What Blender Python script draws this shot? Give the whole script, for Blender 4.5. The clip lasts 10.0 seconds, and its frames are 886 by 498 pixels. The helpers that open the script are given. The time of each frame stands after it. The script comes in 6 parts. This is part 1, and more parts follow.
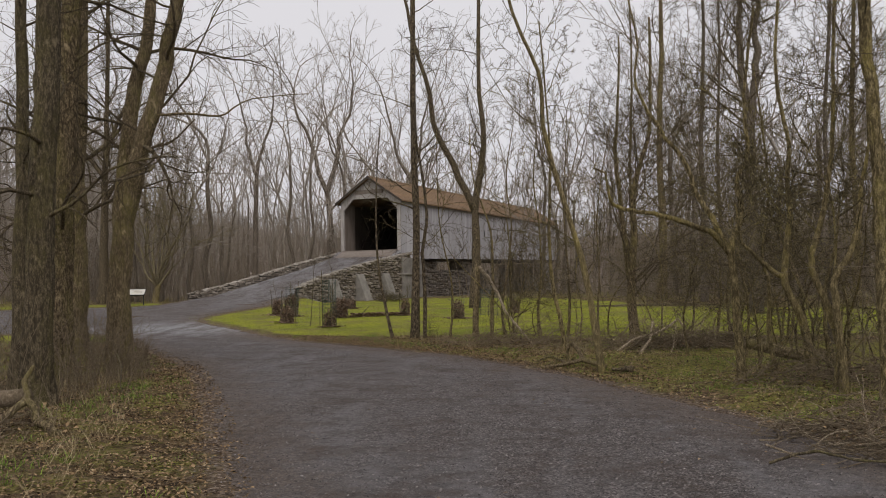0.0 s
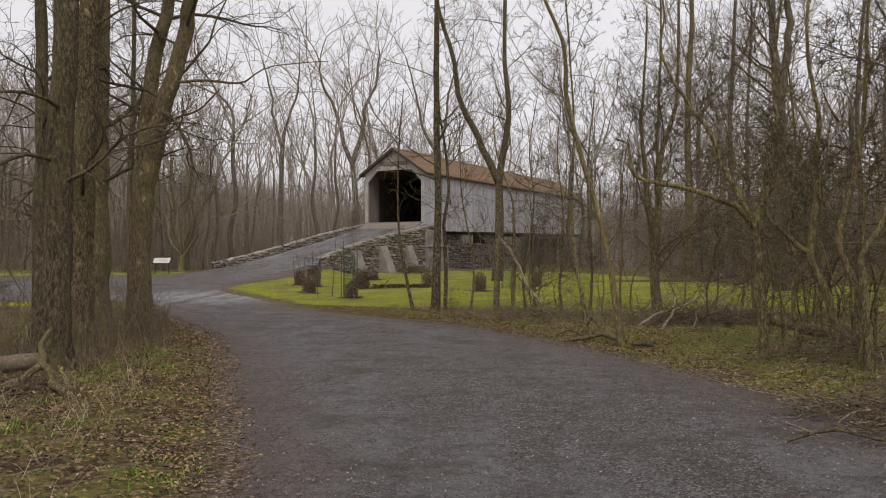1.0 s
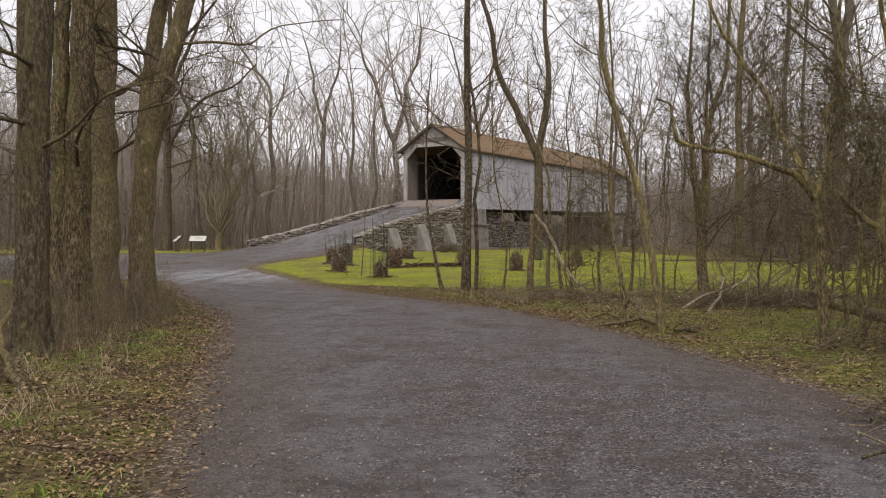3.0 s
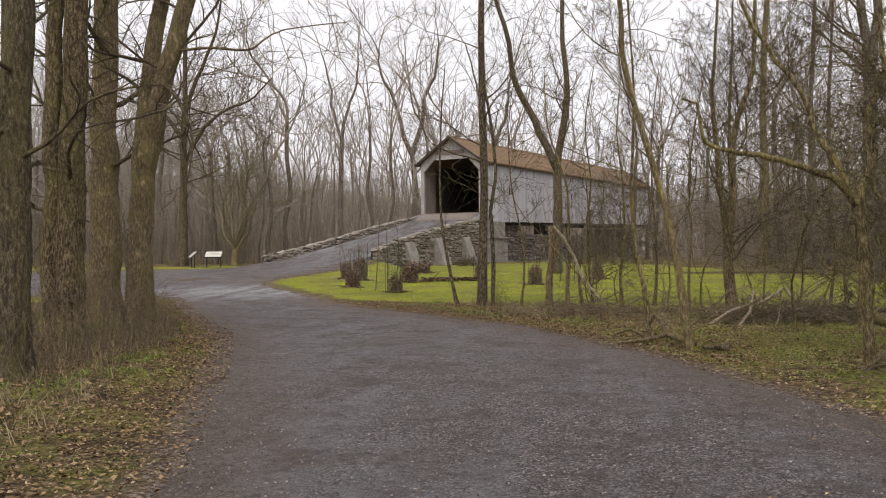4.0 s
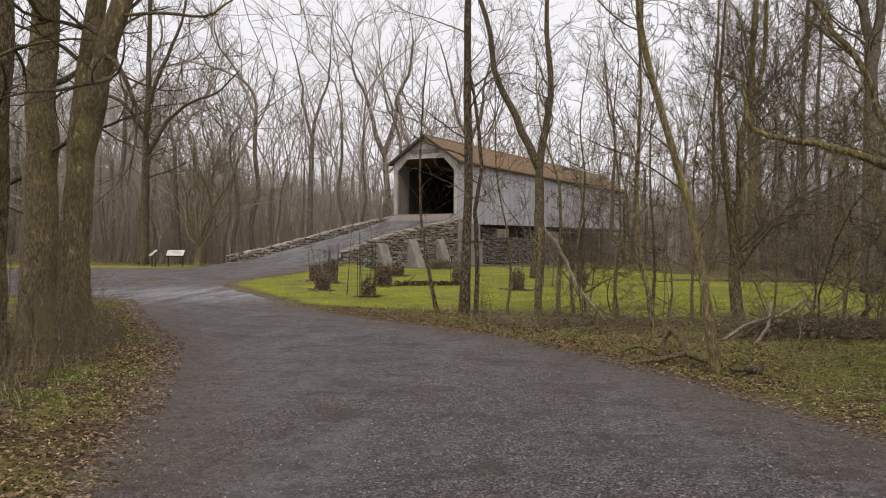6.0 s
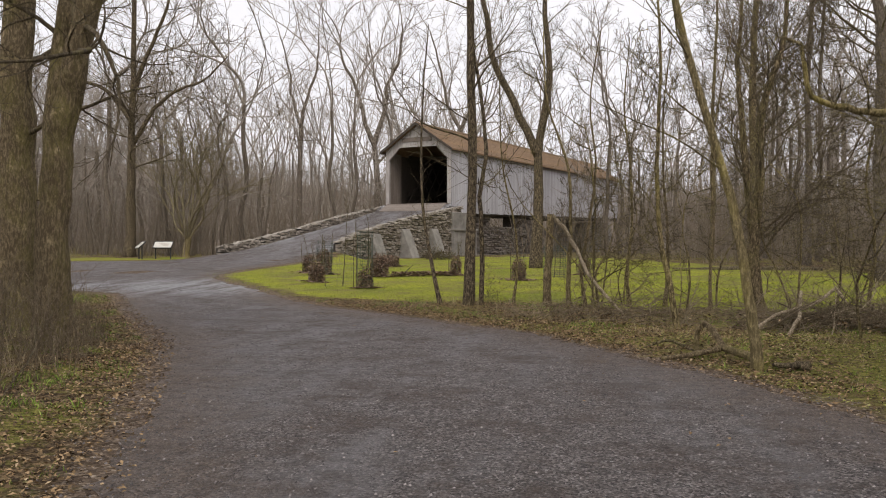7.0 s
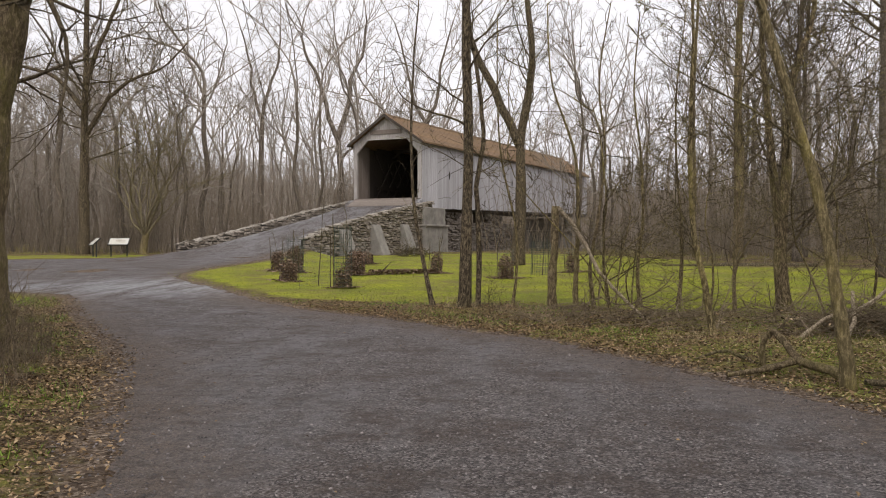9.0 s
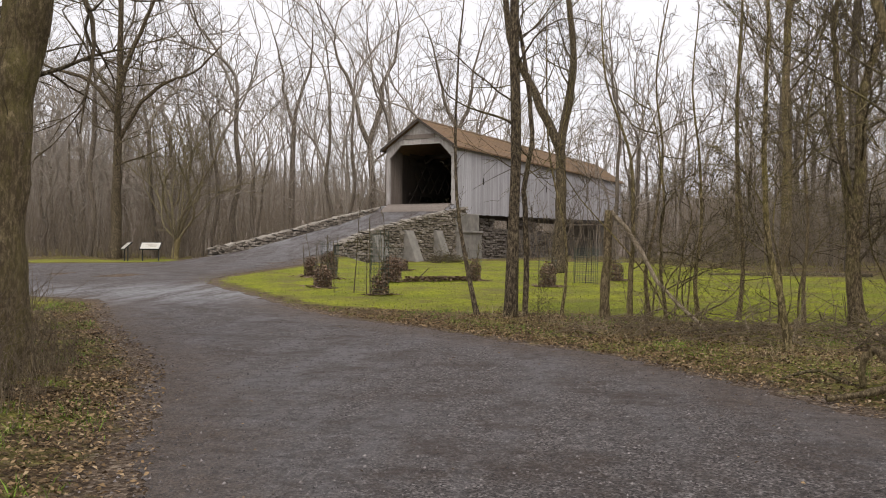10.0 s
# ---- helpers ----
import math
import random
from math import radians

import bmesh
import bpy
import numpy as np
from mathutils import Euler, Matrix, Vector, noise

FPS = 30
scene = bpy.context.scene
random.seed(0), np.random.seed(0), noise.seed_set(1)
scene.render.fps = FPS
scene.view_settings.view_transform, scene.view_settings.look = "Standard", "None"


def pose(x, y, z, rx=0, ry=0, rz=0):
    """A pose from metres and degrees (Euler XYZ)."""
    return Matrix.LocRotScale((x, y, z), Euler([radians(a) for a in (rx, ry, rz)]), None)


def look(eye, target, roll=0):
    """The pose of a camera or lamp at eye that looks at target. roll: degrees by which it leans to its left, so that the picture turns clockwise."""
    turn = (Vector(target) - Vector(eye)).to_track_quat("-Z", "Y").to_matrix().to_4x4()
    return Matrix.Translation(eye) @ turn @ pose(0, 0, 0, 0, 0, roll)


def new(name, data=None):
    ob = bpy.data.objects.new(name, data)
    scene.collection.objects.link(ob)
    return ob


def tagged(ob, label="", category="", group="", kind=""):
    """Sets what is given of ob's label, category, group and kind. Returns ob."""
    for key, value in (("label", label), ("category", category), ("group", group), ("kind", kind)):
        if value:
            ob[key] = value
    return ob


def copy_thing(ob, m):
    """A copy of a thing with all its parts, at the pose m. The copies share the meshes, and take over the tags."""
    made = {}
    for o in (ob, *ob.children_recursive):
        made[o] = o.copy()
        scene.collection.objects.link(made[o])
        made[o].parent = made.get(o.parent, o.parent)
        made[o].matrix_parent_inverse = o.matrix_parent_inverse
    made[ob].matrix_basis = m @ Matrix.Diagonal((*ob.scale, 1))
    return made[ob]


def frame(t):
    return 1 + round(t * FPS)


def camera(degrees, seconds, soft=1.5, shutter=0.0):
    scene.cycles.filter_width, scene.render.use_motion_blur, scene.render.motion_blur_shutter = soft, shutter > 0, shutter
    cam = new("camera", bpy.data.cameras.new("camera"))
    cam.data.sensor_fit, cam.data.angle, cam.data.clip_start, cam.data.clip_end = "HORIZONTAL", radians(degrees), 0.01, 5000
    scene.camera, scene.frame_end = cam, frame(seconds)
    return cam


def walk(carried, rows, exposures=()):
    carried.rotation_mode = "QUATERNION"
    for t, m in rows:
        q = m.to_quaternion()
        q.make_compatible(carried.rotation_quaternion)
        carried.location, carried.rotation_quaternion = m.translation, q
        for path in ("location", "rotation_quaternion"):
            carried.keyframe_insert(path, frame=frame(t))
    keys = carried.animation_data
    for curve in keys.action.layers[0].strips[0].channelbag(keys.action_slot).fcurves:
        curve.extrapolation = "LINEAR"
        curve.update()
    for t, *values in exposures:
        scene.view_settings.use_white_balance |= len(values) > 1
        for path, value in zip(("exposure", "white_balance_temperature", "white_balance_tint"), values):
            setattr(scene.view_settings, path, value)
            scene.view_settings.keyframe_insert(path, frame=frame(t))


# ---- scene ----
cam = camera(54.0, 10.0, 1.0)
PATH = [
    (0, (1.583, 2.775, 1.741), (1.342, 4.759, 1.814), -0.9),
    (0.5, (1.626, 2.814, 1.732), (1.365, 4.797, 1.79), -0.7),
    (1, (1.667, 2.943, 1.701), (1.368, 4.921, 1.713), -0.1),
    (1.5, (1.715, 3.28, 1.691), (1.445, 5.262, 1.704), 0.3),
    (2, (1.798, 3.575, 1.668), (1.504, 5.553, 1.681), -0.4),
    (2.5, (1.856, 3.984, 1.646), (1.507, 5.953, 1.61), -0.2),
    (4, (1.819, 5.299, 1.616), (1.371, 7.248, 1.613), -0.5),
    (4.5, (1.697, 5.778, 1.602), (1.29, 7.736, 1.642), -1.1),
    (5, (1.553, 6.25, 1.614), (1.135, 8.206, 1.644), 0.2),
    (5.5, (1.364, 6.707, 1.616), (0.965, 8.667, 1.634), 0.5),
    (7, (0.611, 8.159, 1.559), (0.258, 10.127, 1.54), 0.0),
    (7.5, (0.332, 8.612, 1.537), (-0.02, 10.581, 1.527), 0.2),
    (8, (0.093, 9.067, 1.548), (-0.25, 11.037, 1.533), -0.3),
    (8.5, (-0.139, 9.513, 1.537), (-0.453, 11.488, 1.52), -0.2),
    (9, (-0.404, 9.974, 1.529), (-0.666, 11.957, 1.502), -0.1),
    (9.5, (-0.641, 10.421, 1.511), (-0.951, 12.396, 1.489), -0.1),
    (10, (-0.853, 10.881, 1.497), (-1.18, 12.855, 1.486), 0.3),
]
walk(cam, [(t, look(e, g, r)) for t, e, g, r in PATH],
     [(0, 0.0, 6700, 11.5), (1, 0.17, 6700, 11.5), (2.5, 0.38, 6700, 11.5), (4, 0.5, 6700, 11.5), (4.5, 0.4, 6700, 11.5), (5.5, 0.31, 6700, 11.5), (7, 0.45, 6700, 11.5), (10, 0.47, 6700, 11.5)])

# ---- world, sun ----
world = bpy.data.worlds.new("overcast_sky")
scene.world = world
world.use_nodes = True
wn, wl = world.node_tree.nodes, world.node_tree.links
wn.clear()
sky = wn.new("ShaderNodeTexSky")
sky.sky_type = 'NISHITA'
sky.sun_disc = False
sky.sun_elevation = radians(38)
sky.sun_rotation = radians(200)
sky.dust_density = 6.0
hsv = wn.new("ShaderNodeHueSaturation")
hsv.inputs["Saturation"].default_value = 0.12
hsv.inputs["Value"].default_value = 0.11
cloud = wn.new("ShaderNodeMixRGB")
cloud.inputs[0].default_value = 0.8
cloud.inputs[2].default_value = (0.885, 0.89, 0.95, 1)
wbg = wn.new("ShaderNodeBackground")
wbg.inputs["Strength"].default_value = 0.92
wout = wn.new("ShaderNodeOutputWorld")
wl.new(sky.outputs[0], hsv.inputs["Color"])
wl.new(hsv.outputs[0], cloud.inputs[1])
wl.new(cloud.outputs[0], wbg.inputs["Color"])
wl.new(wbg.outputs[0], wout.inputs["Surface"])

sun_data = bpy.data.lights.new("sun", 'SUN')
sun_data.energy = 1.3
sun_data.angle = radians(25)
sun_data.color = (1.0, 0.97, 0.93)
sun = new("sun", sun_data)
sun.matrix_world = look((0, 0, 60), (-14, 38, 0))


# ---- materials ----
def mat(name, rough=0.85, spec=0.25):
    m = bpy.data.materials.new(name)
    m.use_nodes = True
    b = m.node_tree.nodes["Principled BSDF"]
    b.inputs["Roughness"].default_value = rough
    b.inputs["Specular IOR Level"].default_value = spec
    return m, m.node_tree.nodes, m.node_tree.links, b


def coords(n, l, scale=(1, 1, 1), kind="Object"):
    tc = n.new("ShaderNodeTexCoord")
    mp = n.new("ShaderNodeMapping")
    mp.inputs["Scale"].default_value = scale
    l.new(tc.outputs[kind], mp.inputs["Vector"])
    return mp.outputs[0]


def world_coords(n, l, scale=(1, 1, 1)):
    geo = n.new("ShaderNodeNewGeometry")
    mp = n.new("ShaderNodeMapping")
    mp.inputs["Scale"].default_value = scale
    l.new(geo.outputs["Position"], mp.inputs["Vector"])
    return mp.outputs[0]


def noise_tex(n, l, vec, scale, detail=4.0, rough=0.55):
    t = n.new("ShaderNodeTexNoise")
    t.inputs["Scale"].default_value = scale
    t.inputs["Detail"].default_value = detail
    t.inputs["Roughness"].default_value = rough
    l.new(vec, t.inputs["Vector"])
    return t.outputs["Fac"]


def voronoi(n, l, vec, scale, out="Distance", feature='F1'):
    t = n.new("ShaderNodeTexVoronoi")
    t.feature = feature
    t.inputs["Scale"].default_value = scale
    l.new(vec, t.inputs["Vector"])
    return t.outputs[out]


def ramp(n, l, fac, stops):
    r = n.new("ShaderNodeValToRGB")
    e = r.color_ramp.elements
    while len(e) < len(stops):
        e.new(0.5)
    for el, (p, c) in zip(e, stops):
        el.position = p
        el.color = (*c, 1) if len(c) == 3 else c
    l.new(fac, r.inputs["Fac"])
    return r.outputs["Color"]


def mix(n, l, fac, a, b, mode='MIX'):
    m = n.new("ShaderNodeMixRGB")
    m.blend_type = mode
    for sock, v in ((m.inputs[0], fac), (m.inputs[1], a), (m.inputs[2], b)):
        if isinstance(v, (int, float)):
            sock.default_value = v
        elif isinstance(v, tuple):
            sock.default_value = (*v, 1)
        else:
            l.new(v, sock)
    return m.outputs[0]


def maths(n, l, op, a, b=0.0, clamp=False):
    m = n.new("ShaderNodeMath")
    m.operation = op
    m.use_clamp = clamp
    for sock, v in ((m.inputs[0], a), (m.inputs[1], b)):
        if isinstance(v, (int, float)):
            sock.default_value = v
        else:
            l.new(v, sock)
    return m.outputs[0]


def bump(n, l, b, height, strength, distance):
    bp = n.new("ShaderNodeBump")
    bp.inputs["Strength"].default_value = strength
    bp.inputs["Distance"].default_value = distance
    l.new(height, bp.inputs["Height"])
    l.new(bp.outputs[0], b.inputs["Normal"])


def attr(n, name):
    a = n.new("ShaderNodeAttribute")
    a.attribute_name = name
    return a.outputs["Fac"]


def obj_random(n):
    return n.new("ShaderNodeObjectInfo").outputs["Random"]


def island_random(n):
    return n.new("ShaderNodeNewGeometry").outputs["Random Per Island"]


def bark_material(name, dark, light, moss, moss_amount, scale=1.0, vary=0.25):
    m, n, l, b = mat(name, 0.9, 0.15)
    v = coords(n, l, (10 * scale, 10 * scale, 3.4 * scale))
    v2 = coords(n, l, (1, 1, 0.5))
    ridges = noise_tex(n, l, v, 3.0, 7, 0.68)
    fine = noise_tex(n, l, coords(n, l, (24, 24, 14)), 3.0, 5, 0.75)
    mid = tuple((p + q) / 2 for p, q in zip(dark, light))
    base = ramp(n, l, ridges, [(0.38, tuple(q * 0.6 for q in dark)), (0.46, dark), (0.53, mid), (0.66, light)])
    base = mix(n, l, ramp(n, l, fine, [(0.42, (0.8, 0.8, 0.8)), (0.56, (0, 0, 0))]), base, tuple(q * 0.7 for q in dark))
    tone = noise_tex(n, l, v2, 0.9, 3)
    base = mix(n, l, maths(n, l, 'MULTIPLY', obj_random(n), 0.3), base, mix(n, l, tone, dark, light))
    base = mix(n, l, maths(n, l, 'MULTIPLY', island_random(n), vary), base, tuple(min(1.0, q * 0.55) for q in dark))
    green = ramp(n, l, noise_tex(n, l, v2, 1.7, 6, 0.75), [(0.62 - 0.25 * moss_amount, (0, 0, 0)), (0.8 - 0.2 * moss_amount, (1, 1, 1))])
    base = mix(n, l, maths(n, l, 'MULTIPLY', maths(n, l, 'MULTIPLY', green, ramp(n, l, fine, [(0.36, (0.25, 0.25, 0.25)), (0.55, (1, 1, 1))])), min(1.0, 0.35 + moss_amount)), base, moss)
    lichen = ramp(n, l, noise_tex(n, l, v2, 7.0, 5, 0.7), [(0.6, (0, 0, 0)), (0.68, (0.5, 0.5, 0.5))])
    base = mix(n, l, lichen, base, tuple(min(1.0, q * 1.15) for q in light))
    l.new(base, b.inputs["Base Color"])
    bump(n, l, b, maths(n, l, 'ADD', ridges, maths(n, l, 'MULTIPLY', fine, 0.35)), 1.0, 0.06)
    return m


BARK = bark_material("grey_brown_bark", (0.095, 0.07, 0.041), (0.5, 0.39, 0.235), (0.19, 0.166, 0.055), 0.64)
BARK_DARK = bark_material("dark_bark", (0.055, 0.043, 0.027), (0.36, 0.29, 0.185), (0.145, 0.128, 0.045), 0.6)
BARK_DEEP = bark_material("deep_brown_bark", (0.058, 0.044, 0.029), (0.37, 0.292, 0.19), (0.2, 0.17, 0.07), 0.3)
BARK_MOSS = bark_material("mossy_bark", (0.12, 0.094, 0.046), (0.52, 0.415, 0.225), (0.36, 0.3, 0.085), 0.5)
# low-contrast grey: distance haze is put into this bark's colour
BARK_GREY = bark_material("hazy_grey_bark", (0.12, 0.097, 0.075), (0.36, 0.3, 0.237), (0.15, 0.14, 0.075), 0.3)
TWIG = bark_material("twig_bark", (0.085, 0.066, 0.042), (0.29, 0.232, 0.15), (0.27, 0.234, 0.075), 0.42, 1.0, 0.4)
# far twigs are paled in their base colour to imitate haze
TWIG_FAR = bark_material("hazy_twig_bark", (0.31, 0.266, 0.22), (0.57, 0.5, 0.425), (0.3, 0.268, 0.16), 0.3, 1.0, 0.42)
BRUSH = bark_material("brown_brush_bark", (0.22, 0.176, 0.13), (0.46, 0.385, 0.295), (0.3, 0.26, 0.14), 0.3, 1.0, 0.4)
TWIG_PALE = bark_material("pale_olive_twig_bark", (0.2, 0.165, 0.1), (0.46, 0.39, 0.25), (0.36, 0.315, 0.13), 0.4, 1.0, 0.4)
STICK = bark_material("dry_stick_bark", (0.2, 0.152, 0.1), (0.44, 0.355, 0.25), (0.22, 0.19, 0.09), 0.2, 1.0, 0.5)
TWIG_MOSS = bark_material("mossy_twig_bark", (0.075, 0.06, 0.032), (0.42, 0.345, 0.19), (0.38, 0.32, 0.1), 0.45, 1.0, 0.4)
DEAD = bark_material("bleached_dead_wood", (0.28, 0.22, 0.15), (0.62, 0.52, 0.38), (0.2, 0.18, 0.1), 0.1)


def ground_material():
    m, n, l, b = mat("leaf_litter_and_grass", 0.95, 0.1)
    v = world_coords(n, l)
    fine = noise_tex(n, l, v, 14.0, 6, 0.7)
    leaf = voronoi(n, l, v, 16.0, "Color")
    sep = n.new("ShaderNodeSeparateColor")
    l.new(leaf, sep.inputs[0])
    litter = ramp(n, l, sep.outputs[0], [(0.0, (0.05, 0.033, 0.021)), (0.4, (0.12, 0.08, 0.046)), (0.75, (0.21, 0.145, 0.08)), (1.0, (0.32, 0.232, 0.14))])
    litter = mix(n, l, ramp(n, l, fine, [(0.42, (0, 0, 0)), (0.62, (0.8, 0.8, 0.8))]), litter, (0.05, 0.036, 0.022), 'MIX')
    moss = ramp(n, l, fine, [(0.36, (0.05, 0.048, 0.014)), (0.5, (0.175, 0.17, 0.038)), (0.66, (0.36, 0.33, 0.09))])
    patch = noise_tex(n, l, v, 0.9, 8, 0.72)
    patchy = maths(n, l, 'ADD', patch, maths(n, l, 'MULTIPLY', attr(n, "moss"), 0.09))
    col = mix(n, l, ramp(n, l, patchy, [(0.46, (0, 0, 0)), (0.61, (0.85, 0.85, 0.85))]), litter, moss)
    lawn_fine = noise_tex(n, l, v, 13.0, 7, 0.75)
    lawn = ramp(n, l, lawn_fine, [(0.36, (0.1, 0.112, 0.012)), (0.5, (0.265, 0.29, 0.026)), (0.66, (0.46, 0.46, 0.06))])
    lawn = mix(n, l, ramp(n, l, noise_tex(n, l, v, 0.7, 7, 0.75), [(0.42, (0, 0, 0)), (0.62, (0.9, 0.9, 0.9))]), lawn, (0.175, 0.145, 0.06))
    worn = ramp(n, l, noise_tex(n, l, v, 0.28, 6, 0.7), [(0.38, (0.55, 0.55, 0.55)), (0.52, (0, 0, 0))])
    lawn = mix(n, l, worn, lawn, mix(n, l, lawn_fine, (0.07, 0.095, 0.012), (0.2, 0.24, 0.03)))
    edge = maths(n, l, 'ADD', attr(n, "lawn"), maths(n, l, 'MULTIPLY', maths(n, l, 'SUBTRACT', noise_tex(n, l, v, 1.6, 6, 0.7), 0.5), 0.9))
    col = mix(n, l, ramp(n, l, edge, [(0.42, (0, 0, 0)), (0.62, (1, 1, 1))]), col, lawn)
    # far ground blends to a paler grey-brown that imitates distance haze
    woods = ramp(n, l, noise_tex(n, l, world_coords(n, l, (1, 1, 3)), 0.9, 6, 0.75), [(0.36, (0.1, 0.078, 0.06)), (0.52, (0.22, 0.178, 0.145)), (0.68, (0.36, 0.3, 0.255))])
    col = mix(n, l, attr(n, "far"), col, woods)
    sep2 = n.new("ShaderNodeSeparateColor")
    l.new(voronoi(n, l, v, 30.0, "Color"), sep2.inputs[0])
    soil = ramp(n, l, sep2.outputs[1], [(0.0, (0.04, 0.028, 0.02)), (0.5, (0.15, 0.11, 0.08)), (0.85, (0.27, 0.207, 0.155)), (1.0, (0.42, 0.345, 0.27))])
    soil = mix(n, l, ramp(n, l, fine, [(0.42, (0, 0, 0)), (0.6, (0.7, 0.7, 0.7))]), soil, (0.1, 0.072, 0.052))
    fringe = maths(n, l, 'ADD', attr(n, "fringe"), maths(n, l, 'MULTIPLY', maths(n, l, 'SUBTRACT', noise_tex(n, l, v, 2.3, 8, 0.78), 0.5), 1.5))
    col = mix(n, l, ramp(n, l, fringe, [(0.46, (0, 0, 0)), (0.74, (1, 1, 1))]), col, soil)
    l.new(col, b.inputs["Base Color"])
    hgt = maths(n, l, 'ADD', fine, maths(n, l, 'MULTIPLY', voronoi(n, l, v, 16.0), 0.8))
    bump(n, l, b, hgt, 1.0, 0.08)
    return m


def gravel_material(name):
    m, n, l, b = mat(name, 0.8, 0.3)
    v = world_coords(n, l)
    along_road = n.new("ShaderNodeMapping")
    along_road.inputs["Rotation"].default_value = (0, 0, radians(-28))
    along_road.inputs["Scale"].default_value = (1.0, 0.16, 1.0)
    l.new(v, along_road.inputs["Vector"])
    sep = n.new("ShaderNodeSeparateColor")
    l.new(voronoi(n, l, v, 58.0, "Color"), sep.inputs[0])
    grit = ramp(n, l, sep.outputs[1], [(0.0, (0.01, 0.008, 0.008)), (0.4, (0.13, 0.113, 0.106)), (0.75, (0.34, 0.298, 0.283)), (0.95, (0.45, 0.4, 0.38)), (1.0, (0.75, 0.7, 0.68))])
    fine = noise_tex(n, l, v, 24.0, 8, 0.8)
    col = mix(n, l, 0.35, grit, ramp(n, l, fine, [(0.4, (0.025, 0.02, 0.018)), (0.5, (0.14, 0.118, 0.11)), (0.62, (0.36, 0.32, 0.3))]))
    track = noise_tex(n, l, along_road.outputs[0], 0.75, 5, 0.6)
    col = mix(n, l, ramp(n, l, track, [(0.45, (0, 0, 0)), (0.57, (0.7, 0.7, 0.7))]), col, (0.27, 0.254, 0.256))
    worn = noise_tex(n, l, v, 1.6, 7, 0.75)
    col = mix(n, l, ramp(n, l, worn, [(0.48, (0, 0, 0)), (0.72, (0.6, 0.6, 0.6))]), col, (0.075, 0.06, 0.052))
    brown = ramp(n, l, noise_tex(n, l, v, 0.8, 8, 0.8), [(0.48, (0, 0, 0)), (0.64, (0.65, 0.65, 0.65))])
    col = mix(n, l, brown, col, (0.105, 0.07, 0.05))
    soiled = maths(n, l, 'ADD', attr(n, "dirt"), maths(n, l, 'MULTIPLY', maths(n, l, 'SUBTRACT', noise_tex(n, l, v, 1.3, 9, 0.8), 0.5), 1.6))
    col = mix(n, l, ramp(n, l, soiled, [(0.3, (0, 0, 0)), (0.9, (0.7, 0.7, 0.7))]), col, mix(n, l, sep.outputs[2], (0.085, 0.062, 0.047), (0.3, 0.225, 0.17)))
    patch = ramp(n, l, noise_tex(n, l, along_road.outputs[0], 1.5, 7, 0.75), [(0.42, (0.05, 0.05, 0.05)), (0.58, (1, 1, 1))])
    col = mix(n, l, maths(n, l, 'MULTIPLY', maths(n, l, 'MULTIPLY', attr(n, "pale"), patch), 0.95), col, (0.47, 0.465, 0.475))
    coarse = noise_tex(n, l, v, 7.0, 8, 0.8)
    col = mix(n, l, ramp(n, l, coarse, [(0.38, (0.55, 0.55, 0.55)), (0.52, (0, 0, 0))]), col, (0.04, 0.033, 0.03))
    l.new(col, b.inputs["Base Color"])
    hgt = maths(n, l, 'SUBTRACT', maths(n, l, 'ADD', maths(n, l, 'MULTIPLY', coarse, 1.6), fine), maths(n, l, 'MULTIPLY', voronoi(n, l, v, 58.0), 0.8))
    bump(n, l, b, hgt, 1.0, 0.07)
    l.new(ramp(n, l, track, [(0.3, (0.62, 0.62, 0.62)), (0.7, (0.9, 0.9, 0.9))]), b.inputs["Roughness"])
    return m


def board_material(name, a, c, streak, grain=(30, 30, 1.2)):
    m, n, l, b = mat(name, 0.85, 0.2)
    v = coords(n, l, grain)
    g = noise_tex(n, l, v, 1.0, 6, 0.7)
    col = ramp(n, l, g, [(0.38, a), (0.6, c)])
    col = mix(n, l, maths(n, l, 'MULTIPLY', obj_random(n), 0.5), col, streak)
    st = noise_tex(n, l, world_coords(n, l, (1.2, 1.2, 0.35)), 1.4, 5, 0.65)
    col = mix(n, l, ramp(n, l, st, [(0.5, (0, 0, 0)), (0.78, (0.65, 0.65, 0.65))]), col, streak)
    l.new(col, b.inputs["Base Color"])
    bump(n, l, b, g, 0.5, 0.01)
    return m


def stone_material(name, a, c, d):
    m, n, l, b = mat(name, 0.9, 0.2)
    v = world_coords(n, l)
    g = noise_tex(n, l, v, 9.0, 6, 0.7)
    col = ramp(n, l, g, [(0.3, a), (0.7, c)])
    col = mix(n, l, maths(n, l, 'MULTIPLY', obj_random(n), 0.9), col, d)
    lich = ramp(n, l, noise_tex(n, l, v, 3.0, 5, 0.7), [(0.58, (0, 0, 0)), (0.7, (0.6, 0.6, 0.6))])
    col = mix(n, l, lich, col, (0.36, 0.35, 0.29))
    l.new(col, b.inputs["Base Color"])
    bump(n, l, b, g, 0.6, 0.03)
    return m


def plain(name, col, rough=0.6, metal=0.0, vary=0.25, scale=6.0):
    m, n, l, b = mat(name, rough, 0.3)
    g = noise_tex(n, l, coords(n, l), scale, 5, 0.65)
    dark = tuple(c * (1 - vary) for c in col)
    lite = tuple(min(1, c * (1 + vary)) for c in col)
    l.new(ramp(n, l, g, [(0.3, dark), (0.7, lite)]), b.inputs["Base Color"])
    b.inputs["Metallic"].default_value = metal
    bump(n, l, b, g, 0.25, 0.01)
    return m


def leaf_material(name, stops):
    m, n, l, b = mat(name, 0.75, 0.2)
    l.new(ramp(n, l, island_random(n), stops), b.inputs["Base Color"])
    return m


